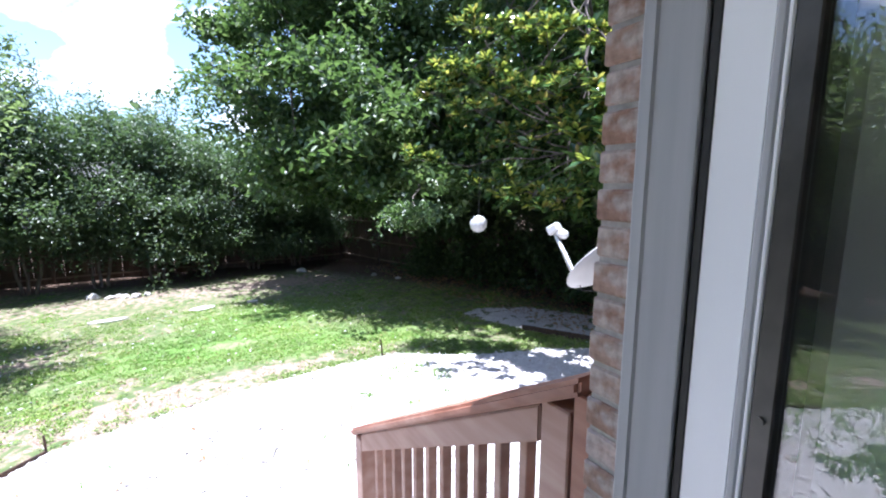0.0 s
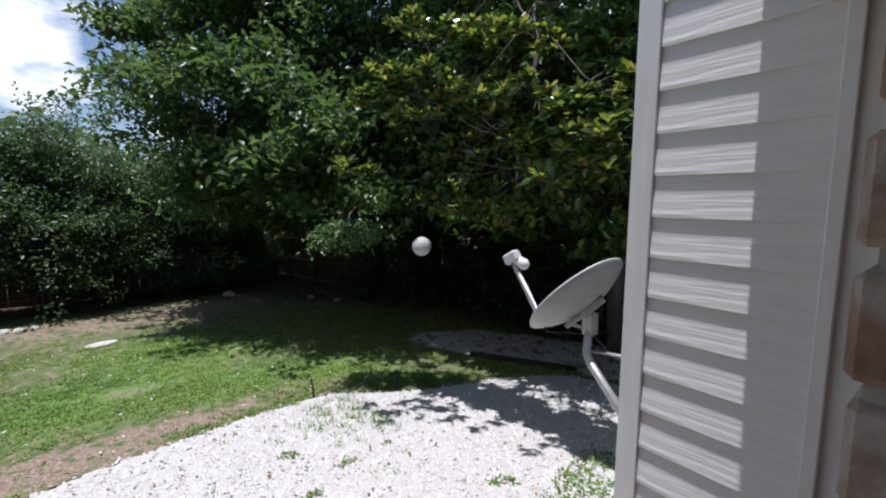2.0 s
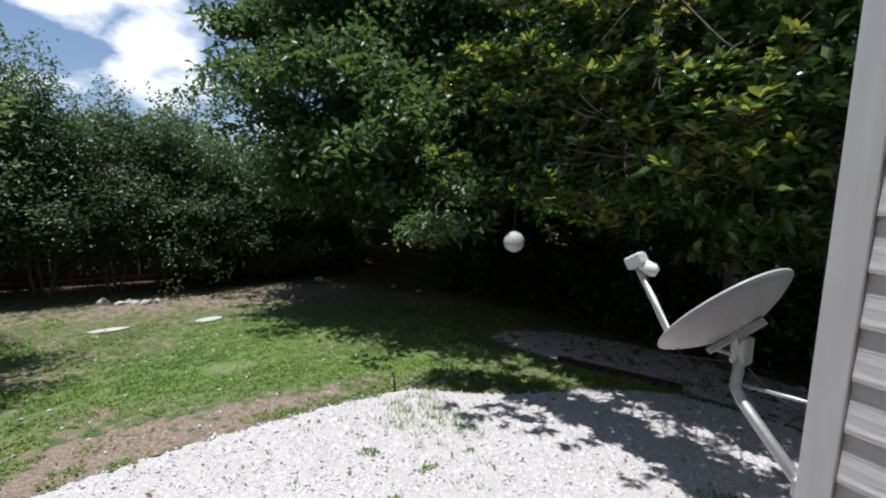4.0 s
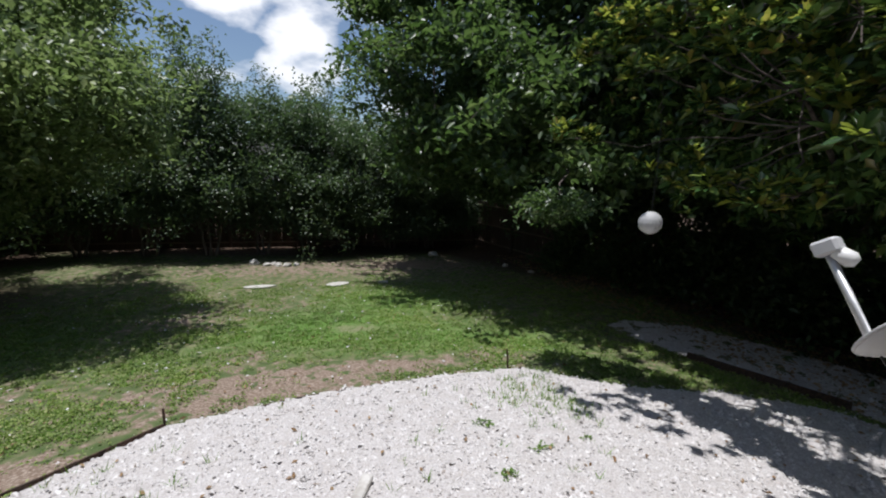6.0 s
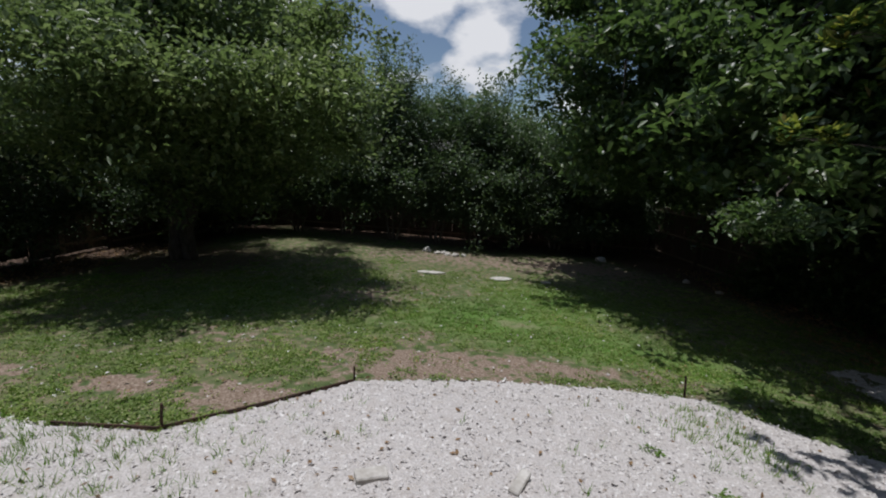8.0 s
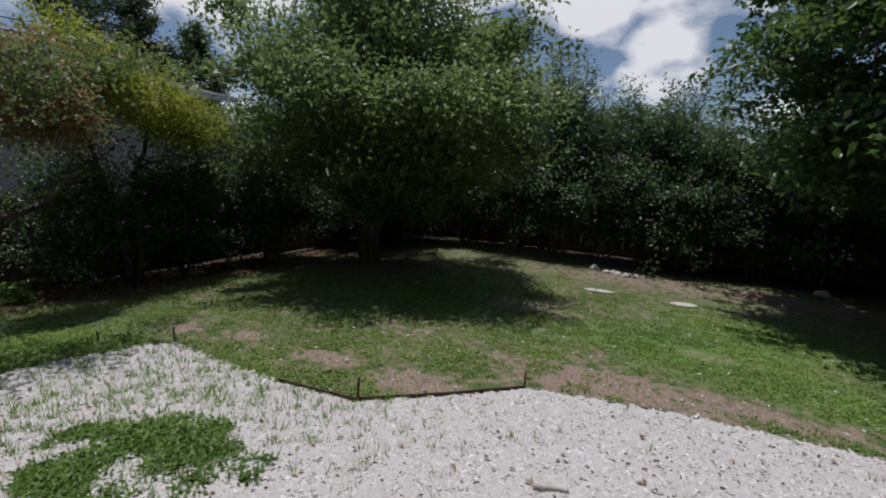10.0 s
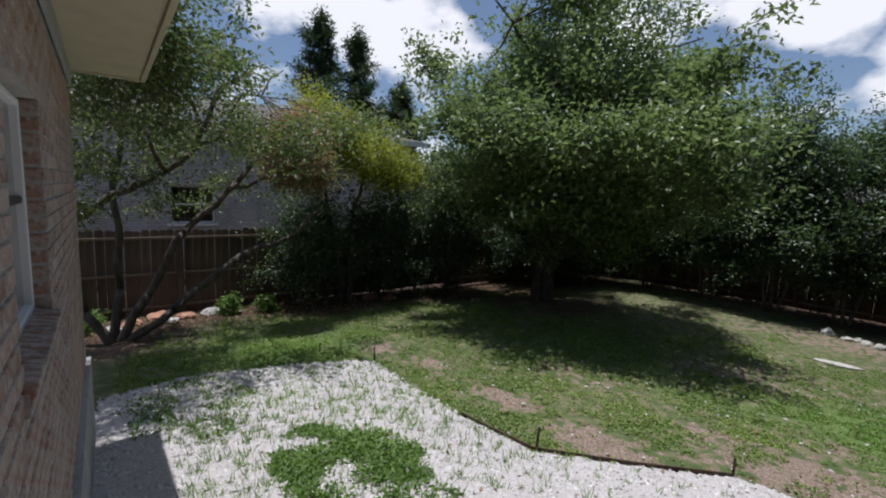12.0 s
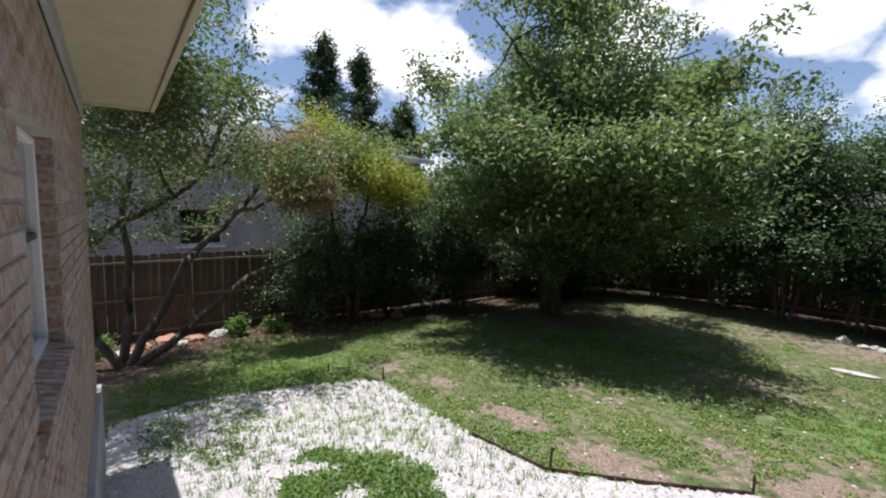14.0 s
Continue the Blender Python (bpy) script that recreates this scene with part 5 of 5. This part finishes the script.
def magnolia():
    rng = np.random.default_rng(52)
    b = (7.3, 4.3, ground_z(7.3, 4.3))
    root = thing("magnolia_tree", "big magnolia with glossy leathery leaf rosettes", "tree", b)
    base = np.array(b)
    line = np.array([(7.3, 4.3, b[2] - 0.2), (7.25, 4.35, 0.8), (7.1, 4.5, 2.4), (7.0, 4.6, 4.6), (6.9, 4.7, 6.8)]) - base
    part("trunk", tubed(line, [0.17, 0.14, 0.12, 0.09, 0.04], 10), M_PALEBARK, root, smooth=True)
    nodes = [line[2:]]
    for a, e in (((7.2, 4.4, 1.6), (3.6, 4.3, 2.5)), ((7.15, 4.45, 2.0), (4.0, 2.9, 3.0)), ((7.1, 4.5, 2.2), (4.6, 6.2, 2.6)), ((7.1, 4.5, 2.6), (3.7, 3.7, 4.2)), ((7.0, 4.6, 3.2), (4.6, 5.6, 4.6)), ((7.0, 4.6, 3.6), (5.6, 2.6, 5.0)), ((7.2, 4.4, 1.8), (5.6, 2.2, 2.4)), ((7.0, 4.6, 4.4), (5.0, 4.6, 6.6)), ((7.0, 4.6, 3.0), (8.6, 6.5, 4.6)), ((7.2, 4.4, 2.0), (6.2, 6.8, 2.4))):
        q = bend(rng, a, e, 7, 0.3, 0.12) - base
        part("limb", tubed(q, np.linspace(0.055, 0.01, 7), 7), M_BARK, root, smooth=True)
        nodes.append(q)
    nodes = np.concatenate(nodes)
    # last six blobs: unseen high canopy added to shade gravel and lower leaves
    blobs = [(7.1, 4.7, 4.6, 2.5, 2.7, 3.1), (4.9, 4.4, 3.3, 1.7, 1.8, 1.0), (5.1, 3.0, 3.3, 1.1, 1.0, 0.8), (5.3, 5.9, 3.3, 1.6, 1.5, 1.1), (6.2, 2.6, 3.2, 1.6, 1.2, 1.2), (5.9, 4.5, 4.8, 1.6, 1.9, 1.2), (4.7, 4.3, 2.4, 1.0, 1.0, 0.6), (6.0, 5.4, 2.2, 1.6, 1.4, 0.9), (6.6, 3.4, 2.0, 1.8, 1.4, 1.0), (7.6, 5.2, 2.0, 1.4, 2.2, 1.3), (3.2, 4.15, 4.5, 0.8, 0.8, 0.4), (3.8, 3.2, 4.6, 1.0, 1.0, 0.45), (4.2, 2.4, 4.6, 0.9, 0.7, 0.4), (3.2, 1.65, 4.6, 1.0, 0.55, 0.4), (3.3, 2.5, 4.7, 0.7, 0.6, 0.3), (5.3, 4.6, 6.3, 1.9, 2.2, 0.8)]
    c = boughs(rng, clumps(rng, blobs, 1050, 0.45), 7, 0.27)
    c = c[((c[:, 2] > 1.25) | (c[:, 0] > 6.6)) & ((c[:, 0] > 4.25) | (c[:, 2] > 3.9))] - base
    c = c[(c[:, 0] + base[0] > 4.25) | (rng.random(len(c)) < 0.85)]
    # opens the crown over the front boughs so that sun reaches them
    for x, y, z in FRONT:
        high = c[:, 2] + base[2] - z + 0.05
        c = c[(high < 0) | (np.hypot(c[:, 0] + base[0] - x + 0.115 * high, c[:, 1] + base[1] - y) > 0.3)]
    twigs(rng, nodes, c[::24], 0.011, 0.004, M_BARK, root)
    out = unit(c - (np.array((6.4, 4.6, 3.2)) - base)) * 0.55 + rng.normal(size=c.shape) * 0.3 + (0, 0, 0.55)
    out = unit(out)
    per = 9
    axis = np.repeat(out, per, 0)
    spread = unit(np.cross(axis, rng.normal(size=axis.shape)))
    open_ = rng.uniform(0.6, 1.6, len(axis))[:, None]
    at = np.repeat(c, per, 0) - axis * rng.uniform(0, 0.09, len(axis))[:, None]
    part("crown", leaf_mesh("crown", at, axis * 0.7 + spread * open_, 0.165 * rng.uniform(0.65, 1.2, len(at)), 0.066 * rng.uniform(0.8, 1.2, len(at)), M_MAG, rng, 0.18, 0.12), M_MAG, root)
    tops = [(x, y, z, 0.3, 0.3, 0.13) for x, y, z in FRONT]
    tip = clumps(rng, tops, 340, 0.4) - base
    ends = np.array(FRONT) - base
    for k, e in enumerate(ends):
        near = nodes[np.argsort(np.linalg.norm(nodes - e, axis=1))[2 + k % 5]]
        part("bough", tubed(bend(rng, near, e, 8, 0.12, -0.1), np.linspace(0.01, 0.004, 8), 6), M_BARK, root, smooth=True)
    twigs(rng, ends, tip[::2], 0.005, 0.003, M_BARK, root, "shoot")
    # second row: young leaves with sunlight put into their colour
    for count, size, opens, mat, name in ((11, 0.16, (0.5, 1.8), M_MAG, "rosette_leaves"), (8, 0.125, (0.2, 0.9), M_MAGNEW_SUNLIT, "sunlit_young_leaves")):
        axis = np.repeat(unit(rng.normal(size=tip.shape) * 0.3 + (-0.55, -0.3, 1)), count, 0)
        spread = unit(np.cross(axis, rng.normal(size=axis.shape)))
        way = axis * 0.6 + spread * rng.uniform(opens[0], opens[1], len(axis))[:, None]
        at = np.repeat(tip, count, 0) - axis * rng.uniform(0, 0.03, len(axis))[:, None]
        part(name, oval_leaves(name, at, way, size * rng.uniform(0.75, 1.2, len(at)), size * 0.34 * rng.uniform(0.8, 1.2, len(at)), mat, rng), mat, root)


def elm():
    b = (-7.5, 10.35, ground_z(-7.5, 10.35))
    z = b[2]
    trunks = [[(-7.5, 10.35, z - 0.2), (-7.3, 10.2, 0.8), (-6.9, 9.9, 3.0), (-6.7, 9.7, 5.8)], [(-7.75, 10.3, z - 0.2), (-7.9, 10.3, 0.8), (-8.3, 10.2, 2.8), (-8.6, 10.0, 5.0)]]
    limbs = [((-7.1, 10.1, 1.4), (-4.2, 8.6, 3.0)), ((-7.0, 10.0, 2.2), (-5.0, 6.7, 3.6)), ((-8.1, 10.3, 2.0), (-9.8, 7.8, 4.0)), ((-6.9, 9.9, 3.2), (-3.6, 10.4, 4.8)), ((-6.8, 9.8, 4.0), (-6.6, 6.8, 5.8)), ((-7.2, 10.2, 1.2), (-6.4, 7.6, 1.6)), ((-8.0, 10.2, 2.4), (-8.6, 13.0, 4.5)), ((-6.8, 9.8, 4.4), (-5.0, 12.4, 6.0))]
    blobs = [(-6.4, 10.0, 4.3, 2.8, 3.1, 3.0), (-4.6, 8.8, 3.0, 2.2, 2.2, 1.8), (-6.6, 7.3, 2.8, 2.2, 1.7, 1.7), (-8.1, 9.1, 3.0, 1.4, 1.5, 1.6), (-4.4, 10.2, 4.4, 1.8, 2.0, 1.7), (-6.5, 7.6, 5.0, 2.2, 1.8, 1.8), (-6.6, 7.0, 1.2, 0.5, 0.5, 0.6), (-5.8, 8.4, 1.6, 1.5, 1.2, 0.8)]
    def inner(rng, root, base):
        c = boughs(rng, clumps(rng, [(-6.4, 9.2, 2.5, 2.6, 2.3, 0.6), (-4.8, 8.2, 2.4, 1.7, 1.4, 0.5), (-6.4, 9.4, 3.6, 2.2, 2.0, 0.5), (-4.7, 6.4, 3.0, 1.3, 0.9, 0.4), (-3.5, 7.3, 3.0, 1.1, 0.9, 0.4), (-2.9, 8.7, 3.0, 0.9, 1.0, 0.35)], 185, 0.15), 12, 0.34) - base
        part("inner_foliage", crown(rng, c, 26, 0.22, 0.115, 0.06, M_ELM), M_ELM, root)
    tree("shade_tree", "broad leafy shade tree with forked trunk", "tree", b, trunks, limbs, blobs, 2100, 35, 0.19, (0.118, 0.064), M_ELM, M_BARK, 61, 0.17, 0.075, 8, 0.4, bough=0.36, sprays=70, rise=0.35, extra=inner)


def hedge_row():
    rng = np.random.default_rng(70)
    for k, (x, y, h, r) in enumerate(((-9.4, 14.6, 4.6, 1.5), (-7.6, 16.2, 5.0, 1.7), (-5.6, 16.0, 5.2, 1.6), (-3.8, 15.9, 5.4, 1.5), (-2.2, 16.0, 5.0, 1.5), (-0.8, 16.1, 4.4, 1.3), (0.6, 16.5, 3.7, 1.2), (2.1, 16.9, 3.5, 1.3), (3.6, 17.0, 3.4, 1.3), (-9.6, 12.6, 4.0, 1.3))):
        g = ground_z(x, y)
        tr = [[(x + dx * 0.3, y, g - 0.1), (x + dx * 0.6, y + 0.1, g + 1.2), (x + dx, y, g + 2.6)] for dx in (-0.5, -0.1, 0.45)]
        blobs = [(x, y, g + h * 0.62, r, 1.1, h * 0.42), (x + rng.normal() * 0.4, y - 0.3, g + h * 0.42, r * 0.95, 1.0, h * 0.2), (x + rng.normal() * 0.5, y - 0.3, g + h * 0.9, r * 0.5, 0.7, h * 0.16)]
        tree("hedge_tree", "tall dense grey-green privet by the back fence", "shrub", (x, y, g), tr, [], blobs, 620, 28, 0.2, (0.125, 0.062), M_HEDGE, M_PALEBARK, 71 + k, 0.045, 0.04, 14, 0.3, sprays=44, rise=0.9, group="hedge along the back fence")


def crape_myrtle():
    g = ground_z(-8.45, 0.62)
    b = (-8.45, 0.62, g)
    trunks = [[(-8.45, 0.62, g - 0.1), (-8.6, 0.25, g + 0.5), (-8.7, 0.1, 1.25), (-8.5, 0.9, 1.8), (-8.4, 1.8, 2.5), (-8.3, 2.2, 3.6)],
              [(-8.42, 0.66, g - 0.1), (-8.4, 1.0, g + 0.6), (-8.45, 1.7, 1.2), (-8.5, 2.5, 2.0), (-8.5, 3.2, 3.0)],
              [(-8.4, 0.7, g - 0.1), (-8.3, 1.4, g + 0.45), (-8.3, 2.5, 0.7), (-8.4, 3.3, 0.95), (-8.4, 4.0, 1.5)],
              [(-8.5, 0.6, g - 0.1), (-8.8, 0.75, g + 0.8), (-8.9, 0.7, 1.6), (-8.9, 0.9, 3.0)]]
    limbs = [((-8.45, 1.4, 2.1), (-8.0, 0.4, 3.3)), ((-8.4, 1.9, 2.6), (-8.1, 3.2, 4.0)), ((-8.5, 2.4, 1.9), (-8.3, 3.8, 2.3)), ((-8.9, 0.8, 2.2), (-8.6, -0.4, 3.2)), ((-8.35, 2.0, 2.8), (-8.2, 1.2, 4.2))]
    blobs = [(-8.3, 0.5, 2.6, 0.9, 1.0, 1.1), (-8.2, 1.75, 2.95, 0.9, 1.1, 1.2), (-8.3, 3.0, 2.7, 0.8, 1.0, 1.0), (-8.9, 1.6, 1.9, 0.5, 1.2, 0.8), (-6.9, 1.2, 3.1, 1.0, 1.2, 0.8), (-6.6, 2.6, 3.0, 1.1, 1.1, 0.6), (-6.0, 1.4, 3.2, 0.9, 0.9, 0.5)]
    def dry(rng, root, base):
        c = clumps(rng, [(-7.9, 3.35, 2.6, 0.45, 0.6, 0.75)], 480, 0.2) - base
        part("dry_foliage", crown(rng, c, 14, 0.13, 0.075, 0.036, M_DRY), M_DRY, root, "withered brown leaves")
        # added foliage, mostly hidden by the eave, placed to shade gravel and lawn
        c = boughs(rng, clumps(rng, [(-6.9, 1.0, 3.6, 1.0, 0.8, 0.4), (-5.6, 0.9, 4.3, 0.9, 0.5, 0.3), (-5.1, 0.75, 4.1, 0.6, 0.4, 0.3)], 60, 0.2), 12, 0.3) - base
        part("shade_foliage", crown(rng, c, 22, 0.14, 0.075, 0.034, M_MYRTLE), M_MYRTLE, root)
    tree("crape_myrtle", "crooked multi-trunk crape myrtle with sparse foliage", "tree", b, trunks, limbs, blobs, 760, 17, 0.13, (0.085, 0.04), M_MYRTLE, M_BARK, 81, 0.075, 0.036, 3, 0.15, extra=dry, bough=0.3, sprays=60, rise=0.2)


def side_shrubs():
    x, y = -9.6, 5.2
    g = ground_z(x, y)
    tree("lime_shrub", "small tree with bright yellow-green foliage", "tree", (x, y, g), [[(x, y, g), (x, y + 0.1, 1.4), (x - 0.2, y + 0.5, 2.3)], [(x, y - 0.1, g), (x + 0.1, y - 0.5, 1.3), (x + 0.2, y - 0.8, 2.2)]], [((x, y, 1.4), (x, y + 1.6, 2.0))],
         [(x + 0.5, y + 0.1, 2.9, 0.8, 0.8, 0.45), (x + 0.5, y - 0.8, 3.3, 0.7, 0.7, 0.4), (x + 0.4, y + 0.75, 2.5, 0.6, 0.6, 0.4)], 700, 28, 0.14, (0.08, 0.036), M_LIME, M_BARK, 91, 0.07, 0.035, 4, 0.35, sprays=24, bough=0.26, rise=0.1)
    for k, (x, y, h, r) in enumerate(((-9.9, 4.4, 2.0, 0.7), (-9.9, 6.2, 2.2, 0.9), (-9.9, 7.6, 2.6, 0.9), (-9.9, 8.8, 2.8, 0.9))):
        g = ground_z(x, y)
        tree("fence_shrub", "dark green shrub against the fence", "shrub", (x, y, g), [[(x, y + d, g - 0.1), (x, y + d * 1.6, g + h * 0.4), (x, y + d * 2, g + h * 0.75)] for d in (-0.2, 0.15)], [],
             [(x, y, g + h * 0.62, 0.6, r, h * 0.42), (x + 0.15, y + 0.2, g + h * 0.9, 0.5, r * 0.6, h * 0.3)], 300, 30, 0.16, (0.09, 0.045), M_CEDAR if k % 2 else M_HEDGE, M_BARK, 95 + k, 0.035, 0.03, 4, 0.4, sprays=26, rise=0.7, group="shrubs along the side fence")
    rng = np.random.default_rng(8)
    for x, y, r in ((-9.7, 2.6, 0.2), (-9.6, 3.3, 0.16), (-9.5, 0.2, 0.3)):
        c = clumps(rng, [(x, y, ground_z(x, y) + 0.18, r, r, 0.2)], 70, 0.2)
        ob = part("bed_plant", crown(rng, c, 10, 0.06, 0.09, 0.035, M_WEED), M_WEED)
        tagged(ob, "small leafy green plant in the fence bed", "plant", "bed plants", "stuff")


def cedar(x, y, h, seed):
    rng = np.random.default_rng(seed)
    g = ground_z(x, y)
    root = thing("cedar_tree", "tall dark conical cedar beyond the fence", "tree", (x, y, g), "cedars beyond the fence")
    part("trunk", tubed([(0, 0, -0.2), (0.05, 0, h * 0.5), (0, 0.05, h)], [0.16, 0.1, 0.02], 8), M_BARK, root, smooth=True)
    c, s, e = [], [], []
    for k in range(62):
        u = (k + rng.random()) / 62
        z = h * (0.2 + 0.76 * u)
        r = (2.1 * (1 - u) ** 0.5 + 0.1) * rng.uniform(0.35, 1.15)
        a = k * 2.4 + rng.normal() * 0.5
        d = np.array((math.cos(a), math.sin(a), rng.uniform(0.35, 0.7)))
        s.append((0, 0, z))
        e.append(d * r + (0, 0, z))
        for q in np.linspace(0.45, 1.0, 5):
            for m in range(2):
                c.append(d * r * q + (0, 0, z + 0.2 * q * q) + rng.normal(size=3) * (0.1, 0.1, 0.05))
    for q in np.linspace(0.9, 1.03, 12):
        c.append((0, 0, h * q))
    twigs(rng, np.array(s), np.array(e), 0.035, 0.01, M_BARK, root)
    part("crown", crown(rng, np.array(c), 22, 0.12, 0.2, 0.06, M_CEDAR, 0.6), M_CEDAR, root)


oak()
magnolia()
elm()
hedge_row()
crape_myrtle()
side_shrubs()
cedar(-18.0, 7.9, 10.1, 101)
cedar(-18.2, 9.7, 9.9, 102)
cedar(-17.5, 11.6, 7.9, 103)


def thickets():
    """Dark evergreen undergrowth by the right-hand fence, and trees beyond the fences."""
    for k, (x, y, h, r) in enumerate(((8.3, 6.6, 2.3, 1.0), (8.1, 8.4, 2.2, 1.0), (8.5, 2.9, 2.4, 1.1), (8.7, 4.8, 2.4, 1.0), (8.6, 1.0, 2.4, 1.1), (7.9, 10.0, 1.3, 0.8), (7.2, 12.2, 0.9, 0.6))):
        g = ground_z(x, y)
        tree("evergreen_shrub", "dark evergreen shrub in deep shade", "shrub", (x, y, g), [[(x, y + d, g - 0.1), (x, y + d * 1.6, g + h * 0.4), (x, y + d * 2, g + h * 0.75)] for d in (-0.2, 0.15)], [],
             [(x, y, g + h * 0.5, 0.8, r, h * 0.5)], 240, 20, 0.19, (0.15, 0.08), M_OAK, M_BARK, 120 + k, 0.035, 0.03, 8, 0.2, group="shrubs along the shaded fence")
    for k, (x, y, h, r) in enumerate(((11.6, 1.5, 8.0, 2.4), (11.8, 6.0, 8.5, 2.5), (11.2, 10.5, 8.0, 2.4), (9.6, 15.0, 7.5, 2.3), (6.4, 20.5, 6.5, 2.2), (-12.8, 14.5, 6.5, 2.0), (-12.6, 18.5, 6.2, 2.2), (-8.6, 20.0, 6.0, 2.2))):
        g = ground_z(x, y)
        tree("neighbour_tree", "leafy green tree beyond the fence", "tree", (x, y, g), [[(x, y, g - 0.1), (x, y, g + h * 0.4), (x + 0.2, y, g + h * 0.75)]], [],
             [(x, y, g + h * 0.6, r, r, h * 0.4), (x, y, g + h * 0.3, r * 0.9, r * 0.9, h * 0.24)], 620, 26, 0.34, (0.24, 0.13), M_OAK if k < 5 else M_HEDGE, M_BARK, 140 + k, 0.14, 0.05, 30, 0.3, sprays=40, group="trees beyond the fences")
    rng = np.random.default_rng(160)
    n = 26000
    a = rng.uniform(0, math.tau, n)
    d = rng.uniform(48, 58, n)
    top = 7 + 2.5 * np.sin(a * 9) + 1.5 * np.sin(a * 23 + 1)
    at = np.stack((np.cos(a) * d, np.sin(a) * d, -1.6 + rng.random(n) * top), 1)
    ob = new("far_woods", leaf_mesh("far_woods", at, rng.normal(size=at.shape), 1.3 * rng.uniform(0.6, 1.2, n), 0.9, M_HEDGE, rng))
    tagged(ob, "distant green tree line", "woods", kind="stuff")


thickets()


# houses beyond the fences
def far_house(name, label, corner, turn, wide, deep, high, openings, base=-1.6):
    root = thing(name, label, "house", (corner[0], corner[1], base))
    root.rotation_euler = (0, 0, radians(turn))
    t = 0.25
    xs = sorted({0, wide, *[o[0] for o in openings], *[o[1] for o in openings]})
    for a, b in zip(xs, xs[1:]):
        cut = [o for o in openings if o[0] <= a and o[1] >= b]
        z = 0.0
        for o in cut:
            part("wall", boxed(a, b, 0, t, z, o[2]), M_FARBRICK, root)
            z = o[3]
        part("wall", boxed(a, b, 0, t, z, high), M_FARBRICK, root)
    part("wall", boxed(0, t, t, deep, 0, high), M_FARBRICK, root)
    part("wall", boxed(wide - t, wide, t, deep, 0, high), M_FARBRICK, root)
    part("wall", boxed(t, wide - t, deep - t, deep, 0, high), M_FARBRICK, root)
    rf = bmesh.new()
    e, r = 0.5, deep * 0.16
    v = [rf.verts.new(p) for p in ((-e, -e, high), (wide + e, -e, high), (wide + e, deep + e, high), (-e, deep + e, high), (deep * 0.5, deep / 2, high + r), (wide - deep * 0.5, deep / 2, high + r))]
    for f in ((0, 1, 5, 4), (2, 3, 4, 5), (1, 2, 5), (3, 0, 4), (3, 2, 1, 0)):
        rf.faces.new([v[k] for k in f])
    part("roof", rf, M_ROOF, root)
    part("fascia", boxed(-e, wide + e, -e - 0.03, -e - 0.003, high - 0.18, high + 0.02), M_FARTRIM, root)
    for x0, x1, z0, z1 in openings:
        w = part("window", boxed(x0 + 0.003, x1 - 0.003, 0.1, 0.14, z0 + 0.003, z0 + 0.06), M_FARTRIM, root)
        for b in ((x0 + 0.003, x0 + 0.06, z0 + 0.06, z1 - 0.003), (x1 - 0.06, x1 - 0.003, z0 + 0.06, z1 - 0.003), (x0 + 0.06, x1 - 0.06, z1 - 0.06, z1 - 0.003), (x0 + 0.06, x1 - 0.06, (z0 + z1) / 2 - 0.025, (z0 + z1) / 2 + 0.025)):
            part("frame", boxed(b[0], b[1], 0.1, 0.14, b[2], b[3]), M_FARTRIM, w)
        part("pane", boxed(x0 + 0.06, x1 - 0.06, 0.118, 0.124, z0 + 0.06, z1 - 0.06), M_GLASS, w)
        part("sill", boxed(x0 - 0.08, x1 + 0.08, -0.06, -0.004, z0 - 0.08, z0 - 0.003), M_FARTRIM, w)
    return root


far_house("neighbour_house", "pale painted brick house beyond the fence", (-15.5, -6.0), 90, 17.0, 9.0, 5.6, [(8.15, 9.4, 2.32, 3.5)])
far_house("neighbour_house", "pale house half hidden behind the back fence", (12.0, 30.0), 0, 9.0, 8.0, 4.4, [(2.0, 3.2, 1.6, 3.0)], -2.2)
far_house("neighbour_house", "white house glimpsed through the back hedge", (-14.0, 30.0), 0, 20.0, 8.0, 4.2, [(3.0, 4.2, 1.5, 3.0), (11.0, 12.2, 1.5, 3.0), (15.5, 16.7, 1.5, 3.0)], -2.2)


# bricks last
def lay(parent, x0, x1, face, z0, z1, hole=None, near=None, joined_name="brick_rest"):
    """Running bond; bricks of the near stretch are pieces, the rest joined."""
    rest = bmesh.new()
    rng = random.Random(4)
    row = 0
    z = z0
    while z + COURSE <= z1 + 0.01:
        x = x0 - (BL / 2 if row % 2 else 0)
        while x < x1 - 0.01:
            a, b = max(x, x0), min(x + BL, x1)
            spans = [(a, b)]
            if hole and z + COURSE > hole[2] - 0.08 and z < hole[3]:
                spans = [(p, q) for p, q in ((a, min(b, hole[0])), (max(a, hole[1]), b)) if q - p > 0.03]
            for p, q in spans:
                c, w = (p + q) / 2, q - p
                if w < 0.03:
                    continue
                if near and near[0] < c < near[1]:
                    ob = part("brick", BRICK_ME if w > 0.15 else HALF_ME, M_BRICK, parent)
                    ob.location = (c, face + rng.uniform(-0.0015, 0.0025), z)
                    ob.scale = (w / (BL if w > 0.15 else BL / 2), 1, 1)
                else:
                    box(rest, p + 0.005, q - 0.005, face - 0.09, face + rng.uniform(-0.001, 0.002), z + 0.005, z + COURSE - 0.005)
            x += BL
        z += COURSE
        row += 1
    if len(rest.verts):
        tagged(part(joined_name, rest, M_BRICKS, parent), kind="stuff")
    else:
        rest.free()


lay(wall_l, END_L, DOOR_L, FACE, 0.5, TOP - 0.13, WIN, (-2.9, -0.95))
lay(wall_r, DOOR_R - 0.006, 2.05, FACE_R, 0.5, TOP, None, (0.6, 2.1))
